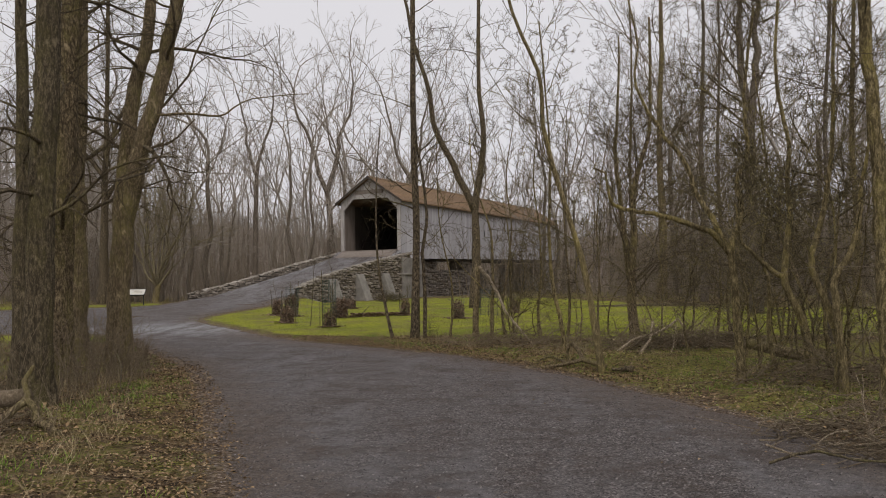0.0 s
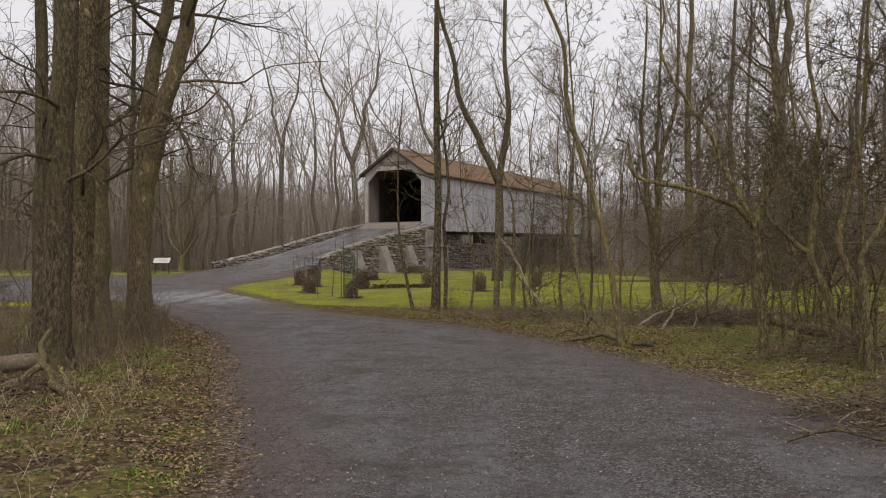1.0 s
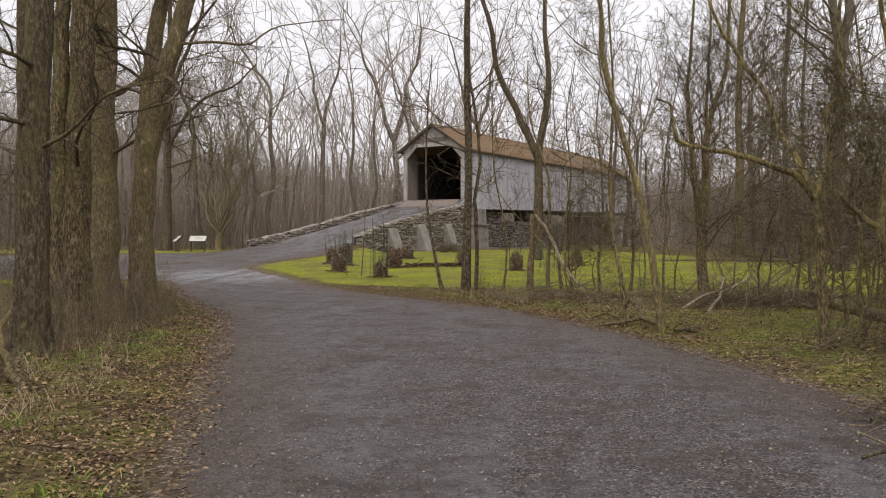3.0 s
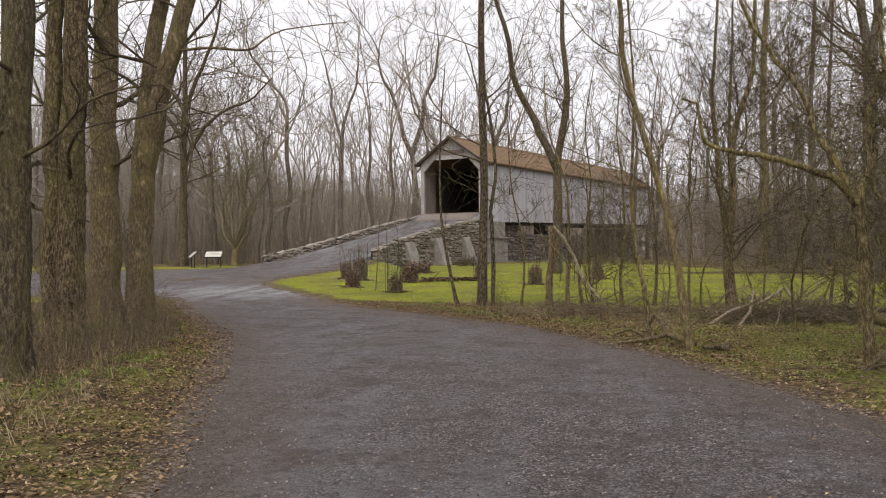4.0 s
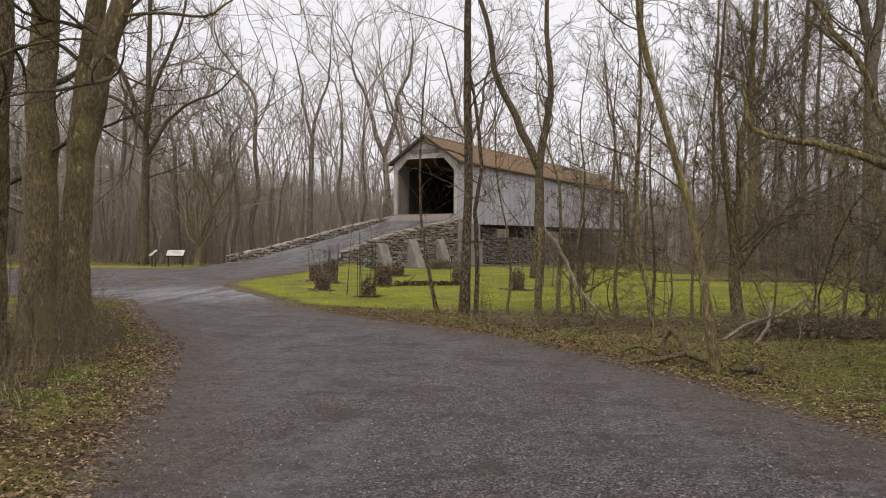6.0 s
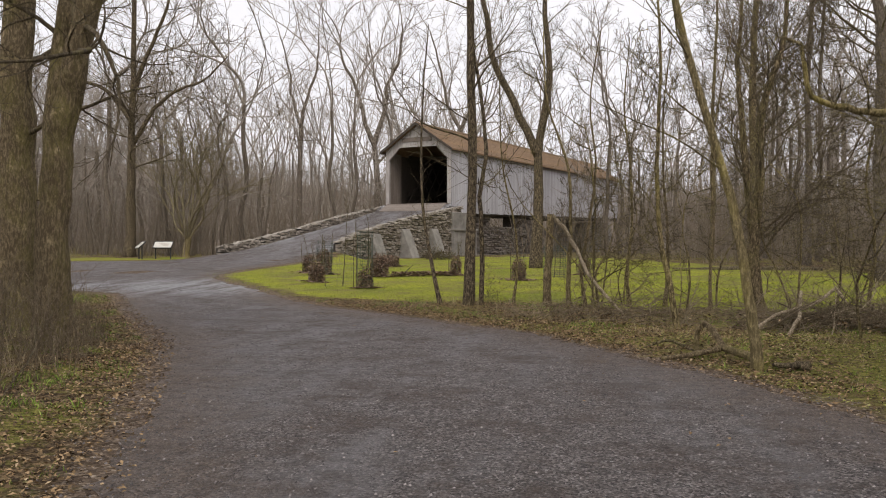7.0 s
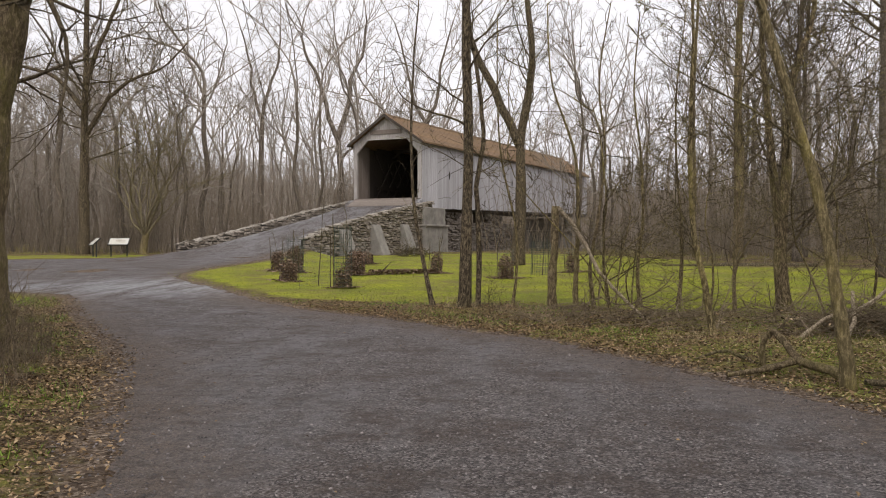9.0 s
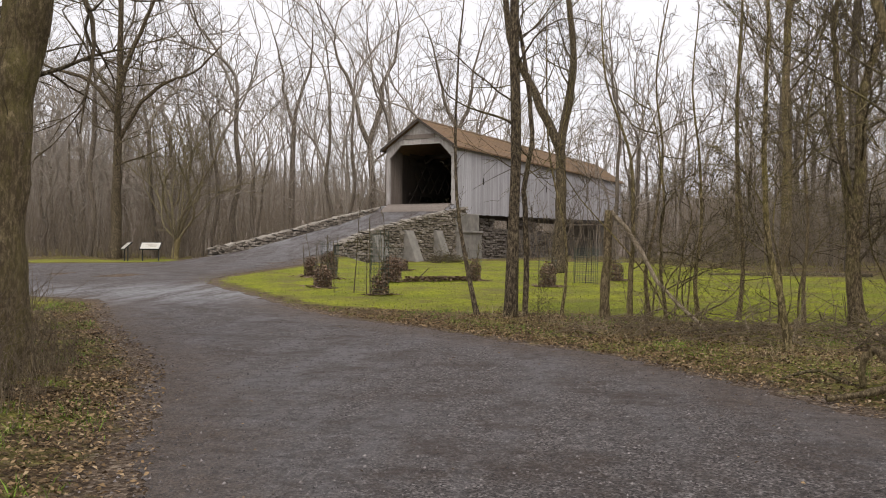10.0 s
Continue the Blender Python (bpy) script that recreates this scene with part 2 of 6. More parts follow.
GROUND = ground_material()
GRAVEL = gravel_material("grey_gravel")
SIDING = board_material("weathered_grey_board", (0.33, 0.321, 0.334), (0.57, 0.557, 0.58), (0.25, 0.236, 0.237))
PORTAL_BOARD = board_material("weathered_portal_board", (0.29, 0.268, 0.25), (0.5, 0.47, 0.45), (0.22, 0.195, 0.175))
# inner boards are coloured near-black to imitate the enclosed interior's shade
INNER_BOARD = board_material("shaded_inner_board", (0.05, 0.041, 0.034), (0.09, 0.075, 0.062), (0.04, 0.032, 0.027))
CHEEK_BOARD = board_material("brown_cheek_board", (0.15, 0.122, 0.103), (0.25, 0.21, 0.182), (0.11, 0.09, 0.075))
DECK_BOARD = board_material("worn_deck_board", (0.16, 0.135, 0.115), (0.27, 0.23, 0.2), (0.12, 0.1, 0.085))
ROOF = board_material("brown_wood_shingle", (0.135, 0.081, 0.043), (0.28, 0.178, 0.097), (0.125, 0.09, 0.062), (2.5, 14, 14))
STONE = stone_material("fieldstone", (0.12, 0.102, 0.083), (0.46, 0.405, 0.34), (0.15, 0.122, 0.095))
STONE_PALE = stone_material("pale_capstone", (0.16, 0.14, 0.115), (0.4, 0.365, 0.315), (0.17, 0.145, 0.115))
# darker fieldstone: shade beneath the span is put into the stone colour
STONE_DARK = stone_material("shaded_dark_stone", (0.09, 0.077, 0.066), (0.3, 0.262, 0.228), (0.12, 0.1, 0.085))
MORTAR = plain("rubble_core", (0.075, 0.064, 0.054), 0.95)
KNOT = plain("dark_knot_wood", (0.02, 0.017, 0.014), 0.9)
CONCRETE = plain("stained_concrete", (0.22, 0.203, 0.18), 0.9, 0, 0.3, 2.0)
DARK_METAL = plain("dark_painted_steel", (0.045, 0.045, 0.045), 0.5, 0.6)
WIRE = plain("galvanised_wire", (0.16, 0.17, 0.15), 0.55, 0.6)
GREEN_NET = plain("dark_green_plastic_net", (0.035, 0.06, 0.045), 0.6)
PANEL = plain("pale_sign_panel", (0.5, 0.485, 0.43), 0.35, 0, 0.06)
INK = plain("faded_brown_ink", (0.3, 0.26, 0.2), 0.5)
LEAVES = leaf_material("dead_oak_leaves", [(0.0, (0.03, 0.019, 0.011)), (0.35, (0.11, 0.072, 0.036)), (0.7, (0.225, 0.148, 0.076)), (0.93, (0.30, 0.205, 0.112)), (1.0, (0.38, 0.285, 0.175))])
LEAVES_RED = leaf_material("red_brown_leaves", [(0.0, (0.08, 0.05, 0.034)), (0.5, (0.17, 0.11, 0.076)), (1.0, (0.28, 0.195, 0.14))])
COVER = leaf_material("pale_green_creeper", [(0.0, (0.1, 0.105, 0.03)), (0.5, (0.22, 0.225, 0.06)), (0.85, (0.29, 0.285, 0.09)), (1.0, (0.35, 0.32, 0.14))])
GRASS = leaf_material("spring_grass", [(0.0, (0.08, 0.095, 0.014)), (0.5, (0.19, 0.215, 0.026)), (1.0, (0.33, 0.33, 0.07))])
VERGE_GRASS = leaf_material("dull_verge_grass", [(0.0, (0.06, 0.085, 0.015)), (0.5, (0.13, 0.19, 0.03)), (0.8, (0.19, 0.3, 0.04)), (1.0, (0.36, 0.33, 0.12))])
DRY_GRASS = leaf_material("dry_grass", [(0.0, (0.14, 0.104, 0.056)), (0.5, (0.26, 0.203, 0.115)), (1.0, (0.4, 0.33, 0.2))])
STONES = leaf_material("loose_gravel_stones", [(0.0, (0.04, 0.036, 0.035)), (0.5, (0.11, 0.097, 0.093)), (0.9, (0.19, 0.168, 0.16)), (1.0, (0.28, 0.252, 0.24))])


# ---- mesh building ----
class Build:
    def __init__(self):
        self.v, self.f = [], []

    def tube(self, pts, radii, sides=6, cap=False):
        pts = [Vector(p) for p in pts]
        base = len(self.v)
        t0 = (pts[1] - pts[0]).normalized()
        u = t0.orthogonal().normalized()
        for i, p in enumerate(pts):
            t = (pts[min(i + 1, len(pts) - 1)] - pts[max(i - 1, 0)])
            t = t.normalized() if t.length > 1e-9 else t0
            u = u - t * u.dot(t)
            u = u.normalized() if u.length > 1e-6 else t.orthogonal().normalized()
            w = t.cross(u)
            r = radii[i]
            for k in range(sides):
                a = 2 * math.pi * k / sides
                q = p + (u * math.cos(a) + w * math.sin(a)) * r
                self.v.append((q.x, q.y, q.z))
        for i in range(len(pts) - 1):
            for k in range(sides):
                a, c = base + i * sides + k, base + i * sides + (k + 1) % sides
                self.f.append((a, c, c + sides, a + sides))
        if cap:
            self.f.append(tuple(base + k for k in reversed(range(sides))))
            e = base + (len(pts) - 1) * sides
            self.f.append(tuple(e + k for k in range(sides)))

    def box(self, lo, hi):
        (x0, y0, z0), (x1, y1, z1) = lo, hi
        b = len(self.v)
        self.v += [(x0, y0, z0), (x1, y0, z0), (x1, y1, z0), (x0, y1, z0), (x0, y0, z1), (x1, y0, z1), (x1, y1, z1), (x0, y1, z1)]
        self.f += [tuple(b + i for i in q) for q in ((3, 2, 1, 0), (4, 5, 6, 7), (0, 1, 5, 4), (1, 2, 6, 5), (2, 3, 7, 6), (3, 0, 4, 7))]

    def prism(self, ring, shift):
        """A closed solid from a planar ring of points, moved by shift."""
        b, n = len(self.v), len(ring)
        self.v += [tuple(p) for p in ring] + [tuple(Vector(p) + Vector(shift)) for p in ring]
        self.f.append(tuple(b + i for i in reversed(range(n))))
        self.f.append(tuple(b + n + i for i in range(n)))
        for i in range(n):
            j = (i + 1) % n
            self.f.append((b + i, b + j, b + n + j, b + n + i))

    def mesh(self, name, material, smooth=False):
        me = bpy.data.meshes.new(name)
        me.from_pydata(self.v, [], self.f)
        me.materials.append(material)
        if smooth:
            me.polygons.foreach_set("use_smooth", [True] * len(me.polygons))
        me.update()
        return me


def solid(b, name, material, smooth=False, bevel=0.0):
    """The mesh of a Build with outward faces and, if asked, bevelled edges."""
    me = b.mesh(name, material, smooth)
    bm = bmesh.new()
    bm.from_mesh(me)
    bmesh.ops.recalc_face_normals(bm, faces=bm.faces)
    if bevel:
        bmesh.ops.bevel(bm, geom=list(bm.edges), offset=bevel, segments=1, affect='EDGES')
    bm.to_mesh(me)
    bm.free()
    return me


def part(name, me, parent, label="", m=None):
    ob = new(name, me)
    ob.parent = parent
    if m is not None:
        ob.matrix_basis = m
    if label:
        tagged(ob, label=label)
    return ob


def thing(name, data, label, category, m=None, group="", kind=""):
    ob = new(name, data)
    if m is not None:
        ob.matrix_basis = m
    return tagged(ob, label, category, group, kind)


def inside(poly, x, y):
    c, j = False, len(poly) - 1
    for i in range(len(poly)):
        (xi, yi), (xj, yj) = poly[i], poly[j]
        if (yi > y) != (yj > y) and x < (xj - xi) * (y - yi) / (yj - yi) + xi:
            c = not c
        j = i
    return c


def edge_distance(poly, x, y):
    """Distance to the outline, positive inside."""
    best = 1e9
    for i in range(len(poly)):
        (ax, ay), (bx, by) = poly[i], poly[(i + 1) % len(poly)]
        dx, dy = bx - ax, by - ay
        t = max(0, min(1, ((x - ax) * dx + (y - ay) * dy) / (dx * dx + dy * dy + 1e-12)))
        best = min(best, math.hypot(x - ax - t * dx, y - ay - t * dy))
    return best if inside(poly, x, y) else -best


def edge_distances(poly, x, y):
    """edge_distance for arrays of places."""
    best, c = np.full(len(x), 1e9), np.zeros(len(x), bool)
    for (ax, ay), (bx, by) in zip(poly, poly[1:] + poly[:1]):
        dx, dy = bx - ax, by - ay
        t = np.clip(((x - ax) * dx + (y - ay) * dy) / (dx * dx + dy * dy + 1e-12), 0, 1)
        best = np.minimum(best, np.hypot(x - ax - t * dx, y - ay - t * dy))
        if ay != by:
            c ^= ((ay > y) != (by > y)) & (x < dx * (y - ay) / dy + ax)
    return np.where(c, best, -best)


def smooth01(a, b, x):
    """0 at a, 1 at b, smooth between."""
    t = min(max((x - a) / (b - a), 0.0), 1.0)
    return t * t * (3 - 2 * t)


# ---- plan ----
# bridge axes: s runs along the bridge, u across it, from the middle of the near portal
AX, AY = 0.319, 0.948
PX, PY = -11.45, 65.88
BRIDGE = pose(PX, PY, 0, 0, 0, -math.degrees(math.atan2(AX, AY)))


def on_bridge(s, u):
    return PX + AX * s + AY * u, PY + AY * s - AX * u


ROAD = [(1.6, -30), (1.2, -10), (0.9, 2), (0.2, 6.5), (-0.95, 9.66), (-2.3, 12.9), (-4.0, 16.7), (-6.2, 21.1), (-9.3, 25.4), (-11.2, 28.3),
        (-12.6, 30.6), (-15.5, 31.6), (-20, 31.0), (-34, 27), (-60, 20), (-62, 32), (-40, 40.5), (-32, 44.5), (-26, 48.6), (-22, 50.8), (-19.6, 51.9),
        on_bridge(-15.6, -2.7), on_bridge(-13.6, 2.7), (-13.35, 48.6), (-13.5, 45.5), (-13.75, 42.5), (-13.3, 38.6), (-12.5, 36.4),
        (-10.6, 33.9), (-7.5, 29.6), (-5.7, 27.6), (-3.1, 25.3), (-0.6, 22.8), (1.84, 18.7), (3.0, 16.0), (4.0, 13.5), (4.9, 10.8), (5.9, 7), (6.6, 2), (7, -10), (7.2, -30)]
LAWN = [(-13.6, 38.6), (-13.2, 43), (-13.0, 47), (-12.7, 51), (-8, 62.5), (-5, 63), (1.5, 60), (4.4, 52), (6.5, 43.5), (10, 42), (16, 41), (18, 32),
        (11, 28.4), (5, 27.2), (1.5, 27.6), (-1.5, 28.9), (-4.6, 28.9), (-7.4, 30.2), (-10.3, 34.2), (-12.4, 36.8)]
LAWN_LEFT = [(-36, 47), (-30, 47.2), (-25.8, 49.8), (-21.5, 52.2), (-20.3, 53.5), (-22, 56.5), (-28, 57), (-38, 55)]
LAWN_CORNER = [(-13.2, 30), (-11.6, 28.6), (-14, 27.6), (-22, 27.5), (-30, 25.5), (-30, 27), (-20, 30.2), (-15.5, 30.9)]
MOSS = [(3, 17), (1.5, 20.5), (-1, 24), (0, 27), (6, 26), (14, 26), (15, 20), (9, 15), (5, 14)]


def ramp_z(s):
    pts = [(-26, 0.44), (-21, 0.52), (-18, 0.68), (-14, 1.08), (-10.4, 1.7), (-5, 2.68), (-1.3, 3.5), (-0.3, 3.98), (1, 4.0)]
    for (a, za), (b, zb) in zip(pts, pts[1:]):
        if s <= b:
            return za + (zb - za) * max(0, (s - a) / (b - a))
    return pts[-1][1]


def ground_z(x, y):
    z = 0.5 * smooth01(24, 50, y)
    far = smooth01(95, 230, y) * 12 + smooth01(40, 150, -x) * 12 + smooth01(45, 160, x) * 11
    if far > 0.5:
        far *= 1 + 0.35 * noise.noise((x * 0.018, y * 0.018, 3)) + 0.12 * noise.noise((x * 0.09, y * 0.09, 5))
    # earth shoulders of the ramp's foot
    s, u = (x - PX) * AX + (y - PY) * AY, (x - PX) * AY - (y - PY) * AX
    foot = 0.0
    if -27 < s < 0.5 and abs(u) < 9:
        foot = max(0.0, ramp_z(min(s, -12.5)) - 0.06 - z) * smooth01(-5.6, -2.9, -abs(u)) * (smooth01(-12.6, -14.4, s) if u > 0 else 1.0)
    return z + far + foot


def hummock(x, y, d):
    """Uneven soil beside the road; d is the distance into the road."""
    if d > -0.2:
        return 0.0
    k = min(1, (-0.2 - d) / 1.2)
    return k * (0.05 + 0.1 * noise.noise((x * 0.35, y * 0.35, 0)) + 0.05 * noise.noise((x * 1.3, y * 1.3, 4)) + 0.045 * noise.noise((x * 3.1, y * 3.1, 8)))


def span(a, b, step):
    k = max(1, round((b - a) / step))
    return [a + (b - a) * i / k for i in range(k)]


def build_ground():
    xs = span(-700, -100, 60) + span(-100, -40, 6) + span(-40, -14, 0.8) + span(-14, 9, 0.3) + span(9, 24, 0.8) + span(24, 60, 3) + span(60, 120, 10) + span(120, 700, 60) + [700]
    ys = span(-500, -40, 60) + span(-40, 0, 4) + span(0, 6, 0.8) + span(6, 29, 0.3) + span(29, 66, 0.8) + span(66, 120, 3) + span(120, 260, 10) + span(260, 900, 80) + [900]
    v, lawn, moss, far, fringe = [], [], [], [], []
    for y in ys:
        for x in xs:
            near = -40 <= x <= 24 and 0 <= y <= 66
            d_road = edge_distance(ROAD, x, y) if near else -9
            lump = hummock(x, y, d_road) if near else 0.0
            lv = 0.0
            if near:
                lv = max(smooth01(-0.7, 1.2, edge_distance(p, x, y)) for p in (LAWN, LAWN_LEFT, LAWN_CORNER))
                lump *= 1 - 0.8 * lv
                lv *= 1 - 0.25 * smooth01(1.5, 8, x)
            v.append((x, y, ground_z(x, y) + lump))
            lawn.append(lv)
            fringe.append(smooth01(-1.3, 0.35, d_road))
            moss.append(smooth01(-1.5, 1.5, edge_distance(MOSS, x, y)) if near else 0.0)
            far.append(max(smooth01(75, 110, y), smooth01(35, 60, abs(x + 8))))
    w = len(xs)
    f = [(j * w + i, j * w + i + 1, (j + 1) * w + i + 1, (j + 1) * w + i) for j in range(len(ys) - 1) for i in range(w - 1)]
    me = bpy.data.meshes.new("ground")
    me.from_pydata(v, [], f)
    for name, values in (("lawn", lawn), ("moss", moss), ("far", far), ("fringe", fringe)):
        me.attributes.new(name, 'FLOAT', 'POINT').data.foreach_set("value", values)
    me.materials.append(GROUND)
    me.polygons.foreach_set("use_smooth", [True] * len(f))
    me.update()
    return thing("ground", me, "woodland floor of brown leaf litter, moss and bright green grass", "ground", kind="structure")


def rough_outline(poly, step, amount):
    out = []
    for i in range(len(poly)):
        a, b = Vector((*poly[i], 0)), Vector((*poly[(i + 1) % len(poly)], 0))
        k = max(1, int((b - a).length / step)) if max(abs(a.x), abs(b.x)) < 26 and min(a.y, b.y) > 0 else 1
        side = Vector((-(b - a).y, (b - a).x, 0)).normalized()
        for j in range(k):
            p = a.lerp(b, j / k)
            w = noise.noise((p.x * 0.6, p.y * 0.6, 1)) * 0.6 + noise.noise((p.x * 2.3, p.y * 2.3, 2)) * 0.45 + noise.noise((p.x * 6, p.y * 6, 3)) * 0.5
            p = p + side * w * amount
            out.append((p.x, p.y))
    return out


def build_road():
    bm = bmesh.new()
    bm.faces.new([bm.verts.new((x, y, 0)) for x, y in rough_outline(ROAD, 0.08, 0.3)])
    for axis, lo, hi in ((0, -34, 8), (1, -10, 52)):
        for k in range(lo, hi):
            co, no = [0, 0, 0], [0, 0, 0]
            co[axis], no[axis] = k + 0.013, 1
            bmesh.ops.bisect_plane(bm, geom=list(bm.verts) + list(bm.edges) + list(bm.faces), plane_co=co, plane_no=no)
    for q in bm.verts:
        q.co.z = ground_z(q.co.x, q.co.y) + 0.006
    bmesh.ops.triangulate(bm, faces=list(bm.faces))
    me = bpy.data.meshes.new("road")
    bm.to_mesh(me)
    bm.free()
    # pale gravel at the junction, with wet shine painted into the same patches
    pale = [min(1.0, 1.6 * max(0.0, 1 - math.hypot((q.co.x + 12.2) / 6.0, (q.co.y - 33.2) / 4.5)) + 2.5 * max(0.0, 1 - math.hypot((q.co.x + 13.6) / 1.2, (q.co.y - 32.6) / 1.6))) for q in me.vertices]
    me.attributes.new("pale", 'FLOAT', 'POINT').data.foreach_set("value", pale)
    places = np.array([(q.co.x, q.co.y) for q in me.vertices])
    dirt = np.clip(1 - edge_distances(ROAD, places[:, 0], places[:, 1]) / 1.7, 0, 1)
    me.attributes.new("dirt", 'FLOAT', 'POINT').data.foreach_set("value", dirt.tolist())
    me.materials.append(GRAVEL)
    if me.polygons[0].normal.z < 0:
        me.flip_normals()
    return thing("road", me, "damp grey gravel road with worn wheel tracks and ragged edges", "road", kind="structure")


build_ground()
build_road()


# ---- covered bridge ----
BRIDGE_LENGTH = 36.0
HALF = 2.55
OPEN = 2.28
FLOOR = 4.08
EAVE = 7.72
RIDGE = 9.42


def roof_z(u):
    return RIDGE - (RIDGE - EAVE) * abs(u) / HALF


def build_bridge():
    rng = random.Random(5)
    br = thing("covered_bridge", None, "long covered bridge with weathered grey board siding and brown shingle roof", "covered bridge", BRIDGE)
    # roof slopes
    for sgn in (-1, 1):
        b = Build()
        over = 0.26
        k = (RIDGE - EAVE) / HALF
        ring = [(0, -0.35, RIDGE + 0.1), (sgn * (HALF + over), -0.35, EAVE - k * over + 0.1), (sgn * (HALF + over), -0.35, EAVE - k * over + 0.02), (0, -0.35, RIDGE)]
        b.prism(ring, (0, BRIDGE_LENGTH + 0.7, 0))
        slope = part("roof_slope", solid(b, "roof_slope", ROOF), br, "brown wooden shingle roof slope")
        n = 13
        for i in range(n):
            ua, ub = (HALF + over) * (1 - i / n), (HALF + over) * (1 - (i + 1) / n) - 0.04
            za, zb = RIDGE + 0.1 - k * ua, RIDGE + 0.1 - k * max(ub, 0)
            course = Build()
            course.prism([(sgn * ua, -0.37, za + 0.035), (sgn * max(ub, 0.0), -0.37, zb + 0.012), (sgn * max(ub, 0.0), -0.37, zb + 0.004), (sgn * ua, -0.37, za + 0.004)], (0, BRIDGE_LENGTH + 0.74, 0))
            part("shingle_course", solid(course, "shingle_course", ROOF), slope)
        fascia = Build()
        fascia.box((sgn * (HALF + over - 0.03) - 0.015, -0.33, EAVE - k * over - 0.03), (sgn * (HALF + over - 0.03) + 0.015, BRIDGE_LENGTH + 0.33, EAVE - k * over + 0.03))
        # the dark board colour paints the shadow line below the roof edge
        part("fascia", solid(fascia, "fascia", INNER_BOARD), br, "fascia board, dark as the shadow under the eaves")
        # rake board on the gable
        rake = Build()
        rake.prism([(sgn * 0.0, -0.42, RIDGE + 0.14), (sgn * (HALF + over + 0.02), -0.42, roof_z(HALF + over + 0.02) + 0.13), (sgn * (HALF + over + 0.02), -0.42, roof_z(HALF + over + 0.02) - 0.05), (sgn * 0.0, -0.42, RIDGE - 0.05)], (0, 0.045, 0))
        part("rake_board", solid(rake, "rake_board", INNER_BOARD), br)
    ridge = Build()
    ridge.prism([(-0.16, -0.38, RIDGE + 0.06), (0, -0.38, RIDGE + 0.17), (0.16, -0.38, RIDGE + 0.06)], (0, BRIDGE_LENGTH + 0.76, 0))
    part("ridge_cap", solid(ridge, "ridge_cap", ROOF), br)
    # portal boards: clad round the opening with cut upper corners
    w = 0.255
    u = -HALF
    top_open = 7.93
    while u < HALF - 0.01:
        u1 = min(u + w * rng.uniform(0.85, 1.15), HALF)
        if HALF - u1 < 0.08:
            u1 = HALF

        def low(q):
            a = abs(q)
            if a >= OPEN - 1e-6:
                return 3.55 if q > 0 else 3.75
            return top_open if a <= 1.45 else top_open - (a - 1.45) / (OPEN - 1.45) * 0.86
        cuts = sorted({u, u1, *(c for c in (-OPEN, -1.45, 0.0, 1.45, OPEN) if u < c < u1)})
        b = Build()
        for p, q in zip(cuts, cuts[1:]):
            e = 1e-4
            b.prism([(p + (0.004 if p == u else 0), -0.06, low(p + e)), (q - (0.004 if q == u1 else 0), -0.06, low(q - e)), (q - (0.004 if q == u1 else 0), -0.06, roof_z(q) - 0.02), (p + (0.004 if p == u else 0), -0.06, roof_z(p) - 0.02)], (0, 0.045 + rng.uniform(0, 0.012), 0))
        part("portal_board", solid(b, "portal_board", PORTAL_BOARD), br)
        u = u1
    # sign board over the opening, lettering worn away
    plate = Build()
    plate.box((-1.25, -0.115, 8.27), (1.1, -0.07, 8.56))
    part("name_board", solid(plate, "name_board", CHEEK_BOARD, bevel=0.01), br, "faded wooden board over the portal")
    # trim round the opening
    for p, q in (((-OPEN, FLOOR), (-OPEN, 7.07)), ((-OPEN, 7.07), (-1.45, 7.93)), ((-1.45, 7.93), (1.45, 7.93)), ((1.45, 7.93), (OPEN, 7.07)), ((OPEN, 7.07), (OPEN, FLOOR))):
        d = Vector((q[0] - p[0], 0, q[1] - p[1])).normalized()
        nrm = Vector((d.z, 0, -d.x)) * 0.05
        b = Build()
        a, c = Vector((p[0], -0.075, p[1])), Vector((q[0], -0.075, q[1]))
        b.prism([a - nrm, c - nrm, c + nrm * 0.2, a + nrm * 0.2], (0, 0.16, 0))
        part("portal_trim", solid(b, "portal_trim", PORTAL_BOARD), br)
    # inner cheek walls of the portal
    for sgn in (-1, 1):
        y = 0.0
        while y < 1.5:
            b = Build()
            b.box((min(sgn * OPEN, sgn * (OPEN + 0.05)), y + 0.004, FLOOR), (max(sgn * OPEN, sgn * (OPEN + 0.05)), y + 0.255, 7.6))
            part("cheek_board", solid(b, "cheek_board", CHEEK_BOARD), br)
            y += 0.26
    # side siding: boards on the creek-lane side, one wall slab behind
    s = 0.0
    shapes = []
    for i in range(6):
        b = Build()
        x = 0.0
        b.box((0, 0, 0), (0.032 + 0.004 * (i % 3), 0.2695 + 0.003 * (i % 2), 1.0))
        shapes.append(solid(b, "siding_board", SIDING))
    i = 0
    while s < BRIDGE_LENGTH - 0.01:
        z0 = 3.42 + 0.012 * s + rng.uniform(-0.035, 0.02)
        m = Matrix.Translation((HALF + rng.uniform(0, 0.012), s, z0)) @ Matrix.Diagonal((1, 1, EAVE + 0.0 - z0, 1))
        part("siding_board", shapes[rng.randrange(6)], br, "", m)
        s += 0.275
        i += 1
